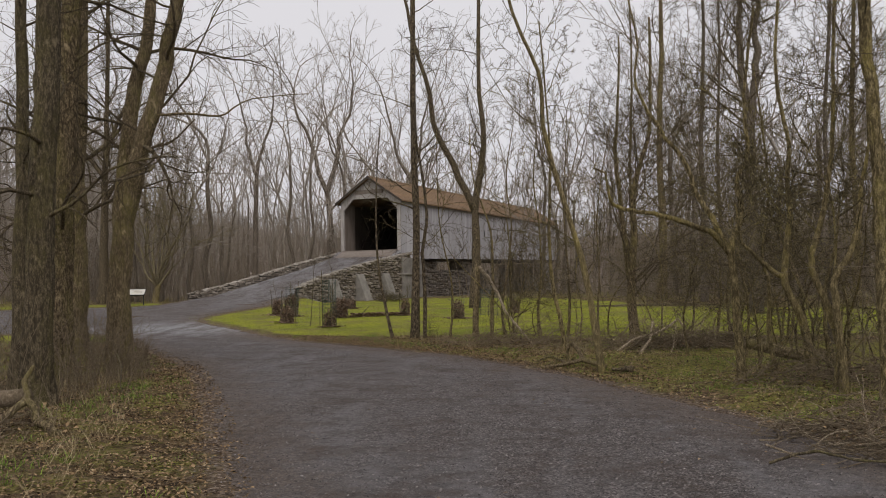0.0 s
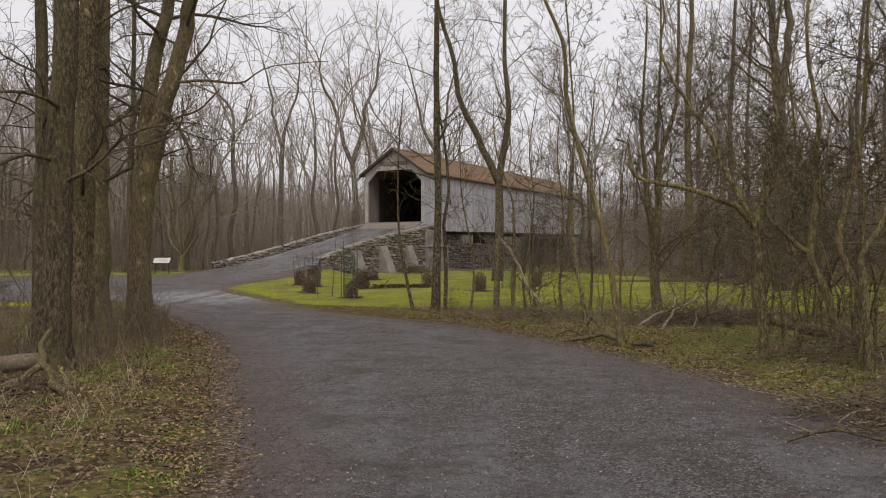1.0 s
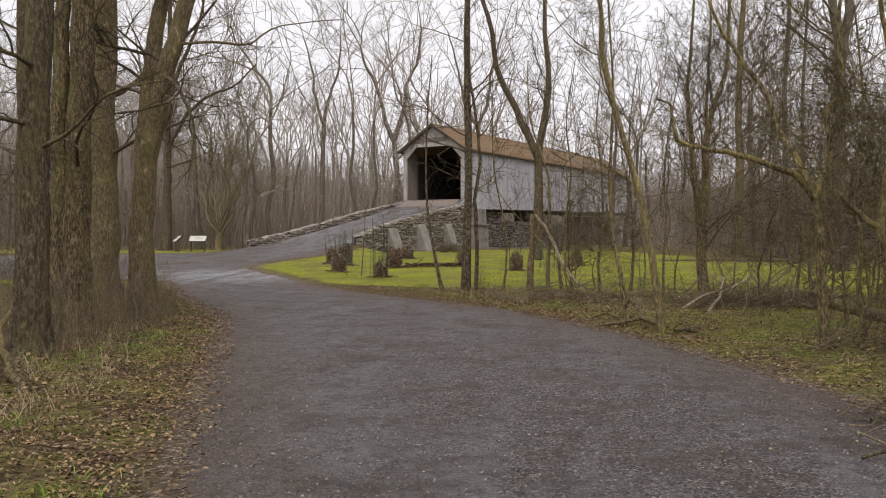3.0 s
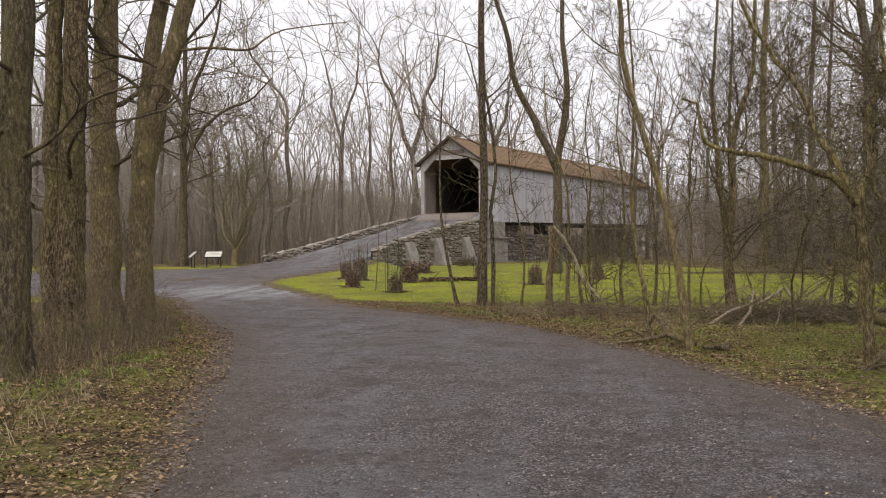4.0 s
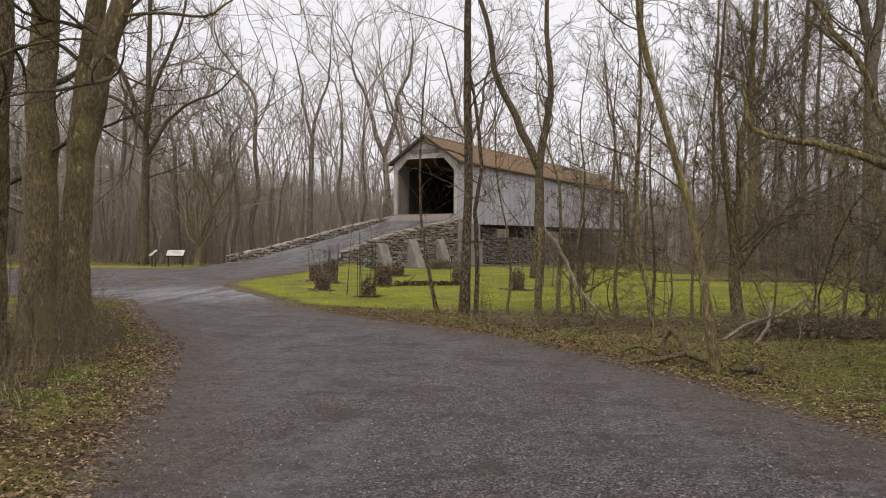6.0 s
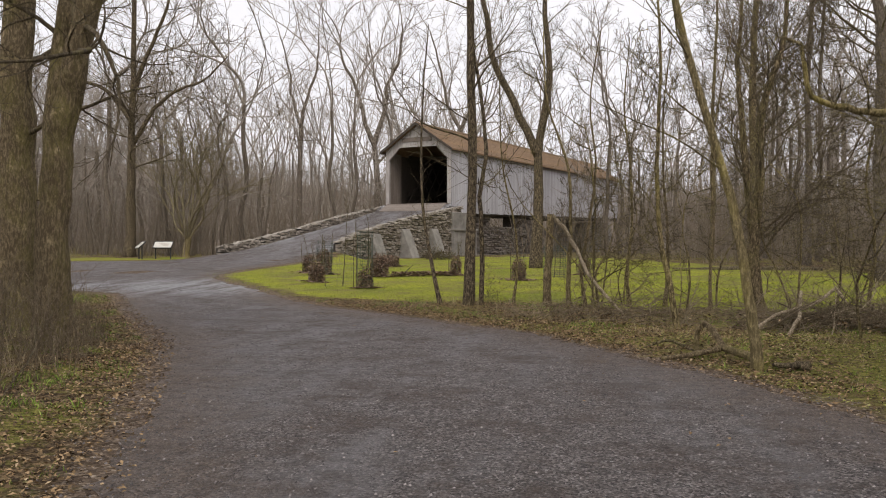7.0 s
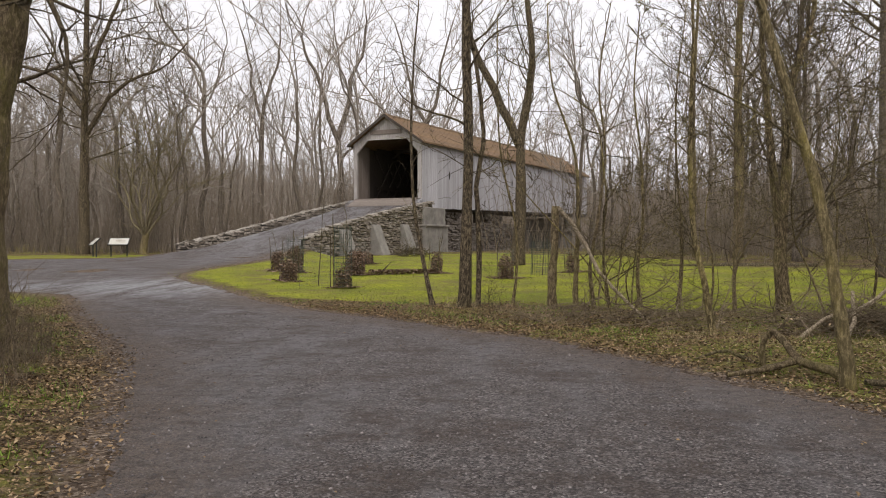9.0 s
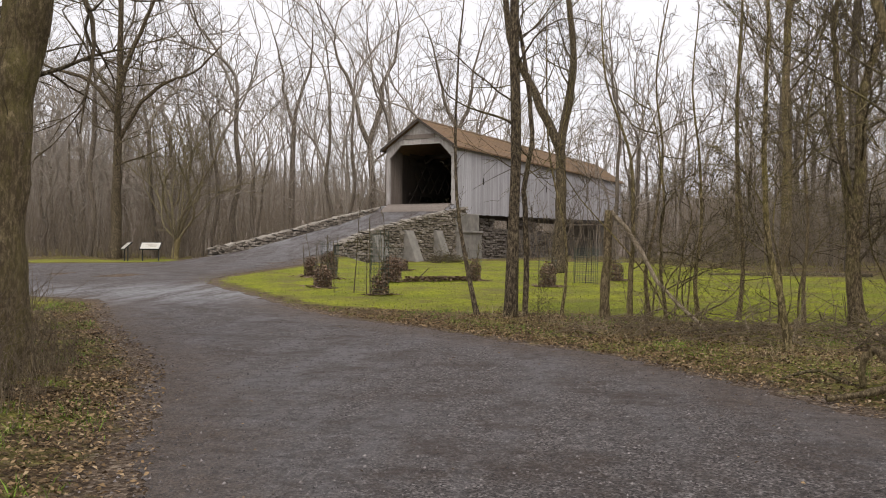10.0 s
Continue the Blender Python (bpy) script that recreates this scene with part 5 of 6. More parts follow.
# saplings and shrubs
def shrub_shape(seed, stems, height, r, kids=(4, 3), thin=0.0034):
    rng = random.Random(seed)
    t, c = Build(), Build()
    for i in range(stems):
        a = rng.uniform(0, 2 * math.pi)
        q = Vector((math.cos(a), math.sin(a), 0)) * rng.uniform(0.02, 0.28)
        g = rng.uniform(0.05, 0.3)
        pts = wander(rng, q - Vector((0, 0, 0.1)), (math.cos(a) * g, math.sin(a) * g, 1), height * rng.uniform(0.55, 1.1), 12, 0.12, 0.05)
        rr = r * rng.uniform(0.5, 1.1)
        t.tube(pts, [rr * (1 - 0.82 * k / 12) for k in range(13)], 5)
        for k in range(8):
            f = rng.uniform(0.15, 1.0)
            p, ax = along(pts, f)
            branch(rng, c, p, aside(ax, rng.uniform(0, 6.283), radians(rng.uniform(35, 80))), height * rng.uniform(0.18, 0.42) * (1.1 - 0.4 * f), rr * 0.45, 1, (0,) + kids, up=-0.01, bend=0.2, thin=thin)
    return t, c


def thicket():
    rng = random.Random(61)
    bases = []
    for i, (st, h, r, bark, kids) in enumerate(((2, 6.0, 0.024, BARK_MOSS, (5, 4)), (4, 3.6, 0.015, BARK, (4, 3)), (2, 6.5, 0.034, BARK_MOSS, (6, 5)), (6, 2.0, 0.009, TWIG, (3, 2)), (1, 7.0, 0.03, BARK, (6, 6)))):
        x, y = ((6.4, 20.2), (7.4, 17.4), (5.9, 16.9), (6.9, 15.2), (3.2, 29.2))[i]
        bases.append(tree("shrub", "tangled bare many-stemmed shrub in the thicket", x, y, shrub_shape(70 + i, st, h, r, kids), bark, TWIG_MOSS if i < 3 else TWIG, "thicket shrubs", "shrub"))

    def near_right(r):
        y = r.uniform(13.5, 27)
        lo = 6.2 if y < 17 else 5.6
        return lo + 9 * r.random() ** 1.4, y

    def mid_right(r):
        return r.uniform(-0.5, 18), r.uniform(26.2, 28.8) if r.random() < 0.4 else r.uniform(41.5, 60)

    def left(r):
        y = r.uniform(13, 28)
        return r.uniform(-18, -3.2 - y * 0.42), y

    spots = []
    for n, area, gap in ((16, near_right, 0.8), (18, mid_right, 0.8), (10, left, 0.8)):
        spots += scatter(rng, n, area, gap, (BRIDGE_ZONE,))
    for i, s in enumerate(spots):
        copies(bases[(0, 2, 1, 0, 4, 2)[i % 6] if s[0] > 0 else (1, 3)[i % 2]], [s])
    for x, y, k, turn, sc in ((0.35, 28.9, 4, 20, 0.8), (1.3, 29.3, 0, 200, 0.9), (6.4, 17.9, 2, 200, 0.9), (5.6, 15.6, 2, 100, 0.8), (5.3, 19.6, 0, 30, 1.0), (4.7, 22.4, 4, 260, 1.0), (-1.6, 26.6, 3, 30, 0.55), (0.1, 27.6, 1, 10, 0.5),
                          (5.2, 27.0, 4, 70, 1.2), (6.3, 27.9, 2, 140, 1.25), (7.6, 26.6, 0, 300, 1.2), (8.8, 27.8, 4, 220, 1.3), (6.1, 25.3, 2, 15, 1.1), (4.4, 26.4, 0, 90, 1.2), (9.8, 25.8, 2, 250, 1.3), (7.0, 23.6, 0, 180, 1.2)):
        copies(bases[k], [(x, y, turn, sc)])


def thicket_brush():
    """Tangled thin stems that fill the woods' edge on the right, too many to count."""
    rng = random.Random(37)
    t = Build()
    for i in range(520):
        near = i % 6 == 0
        x, y = (rng.uniform(6.8, 17), rng.uniform(13, 31)) if near else (rng.uniform(2.5, 40), 41 + 24 * rng.random())
        if inside(BRIDGE_ZONE, x, y) or edge_distance(ROAD, x, y) > -2.5 or edge_distance(LAWN, x, y) > -0.3:
            continue
        z = ground_z(x, y)
        tall = rng.uniform(1.2, 3.5) if rng.random() < 0.6 else rng.uniform(3.5, 8)
        r = 0.006 if near else 0.010
        for k in range(3):
            a, g = rng.uniform(0, 6.283), rng.uniform(0.05, 0.6)
            pts = wander(rng, (x + rng.gauss(0, 0.4), y + rng.gauss(0, 0.4), z - 0.05), (math.cos(a) * g, math.sin(a) * g, 1), tall * rng.uniform(0.6, 1.1), 5, 0.13, 0.0)
            t.tube(pts, [r * (1.5 - 0.2 * j) for j in range(6)], 3)
            for j in range(6):
                q, ax = along(pts, rng.uniform(0.2, 0.99))
                tw = wander(rng, q, aside(ax, rng.uniform(0, 6.283), radians(rng.uniform(30, 80))), tall * rng.uniform(0.15, 0.4), 3, 0.2, 0.0)
                t.tube(tw, [r * 0.8, r * 0.7, r * 0.6, r * 0.4], 3)
    thing("thicket_brush", t.mesh("thicket_brush", BRUSH, True), "tangled thin brown stems filling the woods' edge", "brush", kind="stuff")


thicket()
thicket_brush()


# ---- signs, tree guards, dead wood ----
def build_signs():
    for x, y, turn, label in ((-24.15, 54.7, 8, "pale interpretive sign panel on two dark steel legs"), (-24.95, 53.6, -50, "tilted interpretive sign panel with dark legs seen edge-on")):
        z = ground_z(x, y)
        ob = thing("interpretive_sign", None, label, "sign", pose(x, y, z, 0, 0, turn) @ Matrix.Scale(0.84, 4), "interpretive signs")
        b = Build()
        b.box((-0.62, -0.3, -0.02), (0.62, 0.3, 0.02))
        tilt = pose(0, 0, 0.98, 42, 0, 0)
        panel = part("panel", solid(b, "panel", PANEL, bevel=0.006), ob, "pale printed panel", tilt)
        for i, (px, py, w, h) in enumerate(((-0.1, 0.14, 0.5, 0.04), (0.1, 0.07, 0.62, 0.03), (0.12, 0.0, 0.58, 0.025), (0.2, -0.08, 0.4, 0.025))):
            t = Build()
            t.box((px - w / 2, py - h / 2, 0.0), (px + w / 2, py + h / 2, 0.004))
            part("print_bar", solid(t, "print_bar", INK), panel, "", Matrix.Translation((0, 0, 0.021)))
        fr = Build()
        for lo, hi in (((-0.66, -0.34, -0.035), (0.66, -0.3, 0.035)), ((-0.66, 0.3, -0.035), (0.66, 0.34, 0.035)), ((-0.66, -0.3, -0.035), (-0.62, 0.3, 0.035)), ((0.62, -0.3, -0.035), (0.66, 0.3, 0.035))):
            fr.box(lo, hi)
        part("panel_frame", solid(fr, "panel_frame", DARK_METAL), ob, "", tilt)
        for lx in (-0.52, 0.52):
            leg = Build()
            leg.box((lx - 0.032, -0.035, -0.15), (lx + 0.032, 0.035, 0.97))
            part("leg", solid(leg, "leg", DARK_METAL, bevel=0.006), ob)


def leaf_shape(rng, p, size, out, flat=1.0):
    """Two folded halves of a curled leaf at p, added to the lists out."""
    a = rng.uniform(0, 6.283)
    d = Vector((math.cos(a), math.sin(a), rng.gauss(0, 0.25) * flat)).normalized()
    w = Vector((-math.sin(a), math.cos(a), rng.gauss(0, 0.35) * flat)).normalized()
    k = len(out[0])
    h = size * rng.uniform(0.1, 0.45)
    for q in (p - d * size, p + w * size * 0.55 + Vector((0, 0, h)), p + d * size, p - w * size * 0.55 + Vector((0, 0, h * rng.random()))):
        out[0].append((q.x, q.y, q.z))
    out[1].extend([(k, k + 1, k + 2), (k, k + 2, k + 3)])


def from_lists(name, out, material):
    me = bpy.data.meshes.new(name)
    me.from_pydata(out[0], [], out[1])
    me.materials.append(material)
    me.update()
    return me


def guard(x, y, r, h, fill, seed, net, stem):
    rng = random.Random(seed)
    ob = thing("tree_guard", None, "wire tree guard on a stake, stuffed with brown dead leaves" if fill > 0.5 else "open wire tree guard with stakes and a thin sapling", "tree guard",
               pose(x, y, ground_z(x, y), rng.uniform(-3, 3), rng.uniform(-3, 3), rng.uniform(0, 360)), "tree guards on the lawn")
    b = Build()
    n, rings, wr = (26, 16, 0.0028) if net else (14, 9, 0.0018)
    for i in range(n):
        a = 2 * math.pi * i / n
        c = Vector((math.cos(a) * r, math.sin(a) * r, 0))
        b.tube([c, c + Vector((rng.gauss(0, 0.015), rng.gauss(0, 0.015), h))], [wr, wr], 3)
    for k in range(rings):
        z = 0.05 + (h - 0.06) * k / (rings - 1)
        b.tube([(math.cos(2 * math.pi * i / 12) * r, math.sin(2 * math.pi * i / 12) * r, z) for i in range(13)], [0.0028 if net else 0.0018] * 13, 3)
    part("wire_cage", b.mesh("wire_cage", GREEN_NET if net else WIRE), ob, "dark green mesh cylinder" if net else "")
    for i in range(2):
        a = rng.uniform(0, 6.283)
        s = Build()
        q = Vector((math.cos(a) * (r + 0.03), math.sin(a) * (r + 0.03), 0))
        s.tube([q - Vector((0, 0, 0.2)), q + Vector((rng.gauss(0, 0.03), rng.gauss(0, 0.03), h * rng.uniform(1.05, 1.3)))], [0.012, 0.011], 5, True)
        part("stake", s.mesh("stake", BARK_DARK), ob)
    s = Build()
    pts = wander(rng, (0, 0, -0.05), (rng.gauss(0, 0.08), rng.gauss(0, 0.08), 1), stem, 6, 0.06, 0.05)
    s.tube(pts, [0.018 - 0.0022 * i for i in range(7)], 5)
    for i in range(7):
        p, ax = along(pts, rng.uniform(0.35, 1))
        branch(rng, s, p, ax + Vector((rng.gauss(0, 0.6), rng.gauss(0, 0.6), 0.2)), stem * 0.22, 0.007, 2, (0, 0, 2), thin=0.003)
    part("sapling", s.mesh("sapling", BARK_DARK, True), ob)
    if fill > 0:
        out = ([], [])
        for i in range(int(2000 * fill * (r / 0.3) ** 2)):
            a, q = rng.uniform(0, 6.283), (r * 0.97) * math.sqrt(rng.random())
            top = fill * (1 - 0.35 * (q / r) ** 2) + 0.08 * math.sin(3 * a + seed)
            leaf_shape(rng, Vector((math.cos(a) * q, math.sin(a) * q, 0.02 + rng.random() * top)), rng.uniform(0.028, 0.052), out, 2.5)
        for i in range(160):
            a, q = rng.uniform(0, 6.283), r + abs(rng.gauss(0, 0.2))
            leaf_shape(rng, Vector((math.cos(a) * q, math.sin(a) * q, 0.03)), 0.06, out, 0.6)
        part("leaf_fill", from_lists("leaf_fill", out, LEAVES_RED), ob, "matted brown dead leaves")["kind"] = "stuff"


def build_guards():
    for i, (x, y, r, h, fill, net, stem) in enumerate(((-8.45, 35.3, 0.28, 0.75, 0.62, False, 1.3), (-6.2, 33.1, 0.24, 1.7, 0.6, True, 2.2), (-7.0, 37.9, 0.34, 1.1, 0.8, False, 1.5), (-10.3, 40.0, 0.26, 0.95, 0.7, False, 1.4),
                                                       (-9.4, 39.0, 0.3, 1.25, 0.9, True, 1.6), (-7.05, 33.6, 0.5, 1.1, 0.0, False, 2.6), (-4.5, 39.1, 0.22, 1.0, 0.7, False, 1.3), (-2.0, 36.9, 0.25, 0.9, 0.7, False, 1.4),
                                                       (-0.9, 38.2, 0.38, 1.1, 0.0, True, 1.6), (0.1, 39.6, 0.24, 0.8, 0.6, False, 1.3), (-8.3, 44.5, 0.5, 0.55, 0.45, False, 0.8))):
        guard(x, y, r, h, fill, 200 + i, net, stem)


def log(name, label, pts, r0, r1, material=BARK, category="log", sides=9):
    b = Build()
    rng = random.Random(len(label) * 7 + int(abs(pts[0][0]) * 100))
    pts = [Vector(p) for p in pts]
    fine = []
    for i in range(len(pts) - 1):
        for k in range(3):
            fine.append(pts[i].lerp(pts[i + 1], k / 3) + Vector((rng.gauss(0, 1), rng.gauss(0, 1), rng.gauss(0, 1))) * r0 * 0.12)
    fine.append(pts[-1])
    o = fine[0].copy()
    b.tube([p - o for p in fine], [(r0 + (r1 - r0) * i / (len(fine) - 1)) * rng.uniform(0.88, 1.12) for i in range(len(fine))], sides, True)
    return thing(name, b.mesh(name, material, True), label, category, Matrix.Translation(o))


def sticks(name, label, category, cx, cy, rx, ry, h, count, length, r, material, seed, kind="stuff"):
    rng = random.Random(seed)
    b = Build()
    z0 = ground_z(cx, cy)
    for i in range(count):
        a, q = rng.uniform(0, 6.283), math.sqrt(rng.random())
        px, py = math.cos(a) * q * rx, math.sin(a) * q * ry
        top = h * (1 - q * q)
        ln = length * rng.uniform(0.35, 1.0)
        t = rng.uniform(0, 6.283)
        d = Vector((math.cos(t), math.sin(t) * 0.7, rng.gauss(0, 0.12)))
        p = Vector((px, py, 0.05 + top * rng.random()))
        pts = wander(rng, p - d * ln / 2, d, ln, 6, 0.2, 0)
        pts = [Vector((q_.x, q_.y, max(q_.z, 0.0))) for q_ in pts]
        rr = r * rng.uniform(0.15, 1.0) ** 1.5 + 0.0025
        b.tube(pts, [rr * (1 - 0.1 * k) for k in range(7)], 4)
        for k in range(3):
            w, ax = along(pts, rng.uniform(0.2, 0.95))
            e = (ax + Vector((rng.gauss(0, 0.6), rng.gauss(0, 0.6), rng.gauss(0.1, 0.35)))) * ln * rng.uniform(0.15, 0.35)
            mid_ = w + e * 0.5 + Vector((rng.gauss(0, 0.02), rng.gauss(0, 0.02), 0.01))
            b.tube([w, mid_, w + e], [rr * 0.5, rr * 0.4, rr * 0.25], 3)
    return thing(name, b.mesh(name, material, True), label, category, pose(cx, cy, z0), kind=kind)


def build_dead_wood():
    log("fallen_branch", "crooked fallen branch with an arching side limb beside the road", [(1.4, 19.6, 0.05), (1.75, 19.72, 0.08), (2.02, 19.85, 0.13), (2.2, 19.92, 0.17), (2.4, 19.72, 0.12), (2.6, 19.5, 0.07)], 0.028, 0.06, BARK, "branch")
    log("arched_limb", "arching broken limb rising from the fallen branch", [(2.24, 19.92, 0.15), (2.12, 20.08, 0.34), (2.0, 20.2, 0.46), (1.93, 20.25, 0.38), (1.9, 20.27, 0.2), (1.92, 20.28, 0.04)], 0.045, 0.032, BARK, "branch")
    log("rotten_log", "short dark rotten log end on the moss", [(2.72, 19.38, 0.03), (2.88, 19.2, 0.05), (2.98, 19.1, 0.07), (3.06, 19.02, 0.08)], 0.03, 0.062, BARK_DEEP)
    log("crooked_stick", "dark forked stick lying in the leaves", [(1.25, 20.9, 0.03), (1.5, 20.8, 0.14), (1.62, 20.75, 0.16), (1.9, 20.4, 0.05)], 0.016, 0.022, BARK_DARK, "branch", 6)
    log("broken_trunk", "broken slim trunk standing at the lawn's edge", [(-0.5, 27.5, -0.1), (-0.52, 27.5, 0.7), (-0.46, 27.55, 1.5), (-0.45, 27.6, 2.15)], 0.1, 0.075, BARK, "broken tree")
    log("dead_limb", "pale barkless dead limb leaning from a broken trunk", [(-0.42, 27.6, 2.12), (-0.15, 27.5, 1.85), (0.15, 27.2, 1.35), (0.38, 26.8, 0.85), (0.75, 26.3, 0.45), (1.0, 25.7, 0.2), (1.15, 25.2, 0.03)], 0.05, 0.022, DEAD, "branch")
    for pts in ([(3.1, 23.2, 0.05), (3.5, 23.5, 0.3), (3.95, 23.7, 0.42)], [(3.55, 22.7, 0.02), (3.85, 23.2, 0.3), (3.98, 23.7, 0.7)], [(3.9, 23.7, 0.35), (4.3, 23.8, 0.55), (4.6, 24.0, 0.75), (4.75, 23.9, 0.5)]):
        log("bleached_root", "bleached curved root in the brush pile", pts, 0.035, 0.025, DEAD, "root")
    sticks("brush_pile", "heap of grey-brown brushwood on the grass", "brush pile", 5.0, 23.9, 1.6, 0.7, 0.55, 260, 1.7, 0.016, STICK, 5)
    sticks("brush_pile", "low tangle of broken twigs at the gravel's edge", "brush pile", 5.05, 12.25, 1.2, 1.3, 0.3, 210, 0.95, 0.011, STICK, 6)
    sticks("brush_pile", "bleached broken sticks on the brush at the gravel's edge", "brush pile", 5.0, 12.1, 1.2, 1.1, 0.32, 45, 1.2, 0.013, DEAD, 26)
    sticks("brush_pile", "bleached branches tangled in the brushwood heap", "brush pile", 5.0, 23.8, 1.5, 0.7, 0.55, 50, 1.5, 0.016, DEAD, 25)
    sticks("brush_pile", "straggling fallen twigs under the saplings", "brush pile", 2.0, 25.2, 3.4, 1.1, 0.32, 230, 1.7, 0.014, STICK, 7)
    sticks("brush_pile", "old brushwood and leaves beneath the mossy tree", "brush pile", 6.2, 16.6, 1.6, 1.9, 0.4, 240, 1.5, 0.014, STICK, 8)
    log("crooked_stick", "dark crooked stick lying at the road edge", [(3.55, 11.1, 0.03), (3.8, 11.15, 0.1), (3.95, 11.0, 0.16), (4.3, 11.1, 0.06), (4.9, 11.0, 0.05)], 0.016, 0.01, BARK_DARK, "branch", 6)
    log("fallen_branch", "pale forked branch lying on the brush heap", [(4.6, 10.9, 0.1), (5.1, 10.9, 0.25), (5.5, 11.1, 0.55), (5.9, 11.3, 0.9)], 0.05, 0.03, BARK_MOSS, "branch")
    log("fallen_log", "grey fallen log in the thicket undergrowth", [(5.6, 21.2, 0.38), (6.1, 20.85, 0.24), (6.6, 20.5, 0.15), (7.2, 20.15, 0.1)], 0.1, 0.13, BARK)
    log("dark_peg", "short dark stump leaning in the grass", [(6.3, 26.6, -0.05), (6.32, 26.6, 0.3), (6.45, 26.6, 0.55)], 0.07, 0.05, BARK_DARK, "stump")
    log("fallen_log", "distant fallen trunk behind the lawn", [(3.5, 43.6, 0.4), (6.5, 43.2, 0.45), (9, 43.4, 0.42)], 0.1, 0.14, BARK_DARK)
    log("thin_branch", "thin fallen branch arching over the lawn verge", [(-6.3, 17.9, 0.5), (-6.0, 17.5, 0.3), (-5.75, 17.0, 0.17), (-5.4, 16.3, 0.12), (-5.0, 15.6, 0.08)], 0.016, 0.008, BARK_DARK, "branch", 5)
    sticks("brush_pile", "dark heap of cut brushwood by the stone wall", "brush pile", -8.2, 55.6, 0.95, 0.6, 0.5, 120, 1.2, 0.025, BARK_DARK, 15)
    rng = random.Random(91)
    out = ([], [])
    for i in range(900):
        f = rng.random()
        leaf_shape(rng, Vector((-6.55 + 2.0 * f + rng.gauss(0, 0.06), 37.9 + 1.2 * f + rng.gauss(0, 0.08), ground_z(-5.5, 38.5) + 0.02 + 0.14 * rng.random())), rng.uniform(0.04, 0.07), out, 1.5)
    thing("leaf_row", from_lists("leaf_row", out, LEAVES_RED), "low row of dead leaves caught along a fence line on the lawn", "leaves", kind="stuff")
    log("leaning_stick", "dark stick leaning out of the leaf row", [(-6.25, 38.0, 0.3), (-6.05, 38.1, 0.5), (-5.85, 38.2, 0.72)], 0.025, 0.012, BARK_DARK, "branch", 5)
    # old log and root plate at the left
    log("old_log", "rotting mossy log with peeling bark", [(-6.6, 12.6, 0.28), (-5.6, 12.7, 0.35), (-4.75, 12.75, 0.4)], 0.1, 0.12, STICK)
    log("old_root", "grey forked root beside the rotting log", [(-4.72, 12.8, 0.78), (-4.78, 12.7, 0.6), (-4.66, 12.6, 0.42), (-4.72, 12.3, 0.25), (-4.95, 12.0, 0.12), (-5.2, 11.5, 0.05)], 0.025, 0.06, BARK, "root")
    log("old_root", "dark broken root beside the rotting log", [(-4.7, 12.6, 0.4), (-4.5, 12.5, 0.3), (-4.42, 12.4, 0.16), (-4.15, 12.2, 0.14), (-4.0, 12.1, 0.04)], 0.045, 0.06, BARK, "root")
    log("old_log", "dark split log half buried in leaves", [(-6.5, 11.0, 0.1), (-5.4, 11.05, 0.1), (-4.75, 11.0, 0.08)], 0.13, 0.1, BARK_DARK)
    sticks("brush_pile", "dead twigs and stalks round the rotting log", "brush pile", -5.3, 11.8, 1.3, 1.4, 0.3, 110, 1.0, 0.012, STICK, 9)


# ---- leaves, grass, stones ----
def surface_z(x, y, d):
    return ground_z(x, y) + (hummock(x, y, d) if d < -0.2 else 0.025) + 0.012


def verge(rng, side, count):
    """Spots on the left or the right verge, thinning out away from the road: x, y and the distance into the road."""
    n = count * 6
    x = rng.uniform(-14, 1, n) if side < 0 else rng.uniform(-6, 13, n)
    y = rng.uniform(5.5, 29.5, n) if side < 0 else rng.uniform(9, 28, n)
    d = edge_distances(ROAD, x, y)
    keep = (d < 0.12) & ((d < -0.25) | (rng.random(n) < 0.3)) & (d > -7 * np.sqrt(rng.random(n)) - 0.1) & (edge_distances(LAWN, x, y) < 0.3)
    return list(zip(x[keep].tolist(), y[keep].tolist(), d[keep].tolist()))[:count]


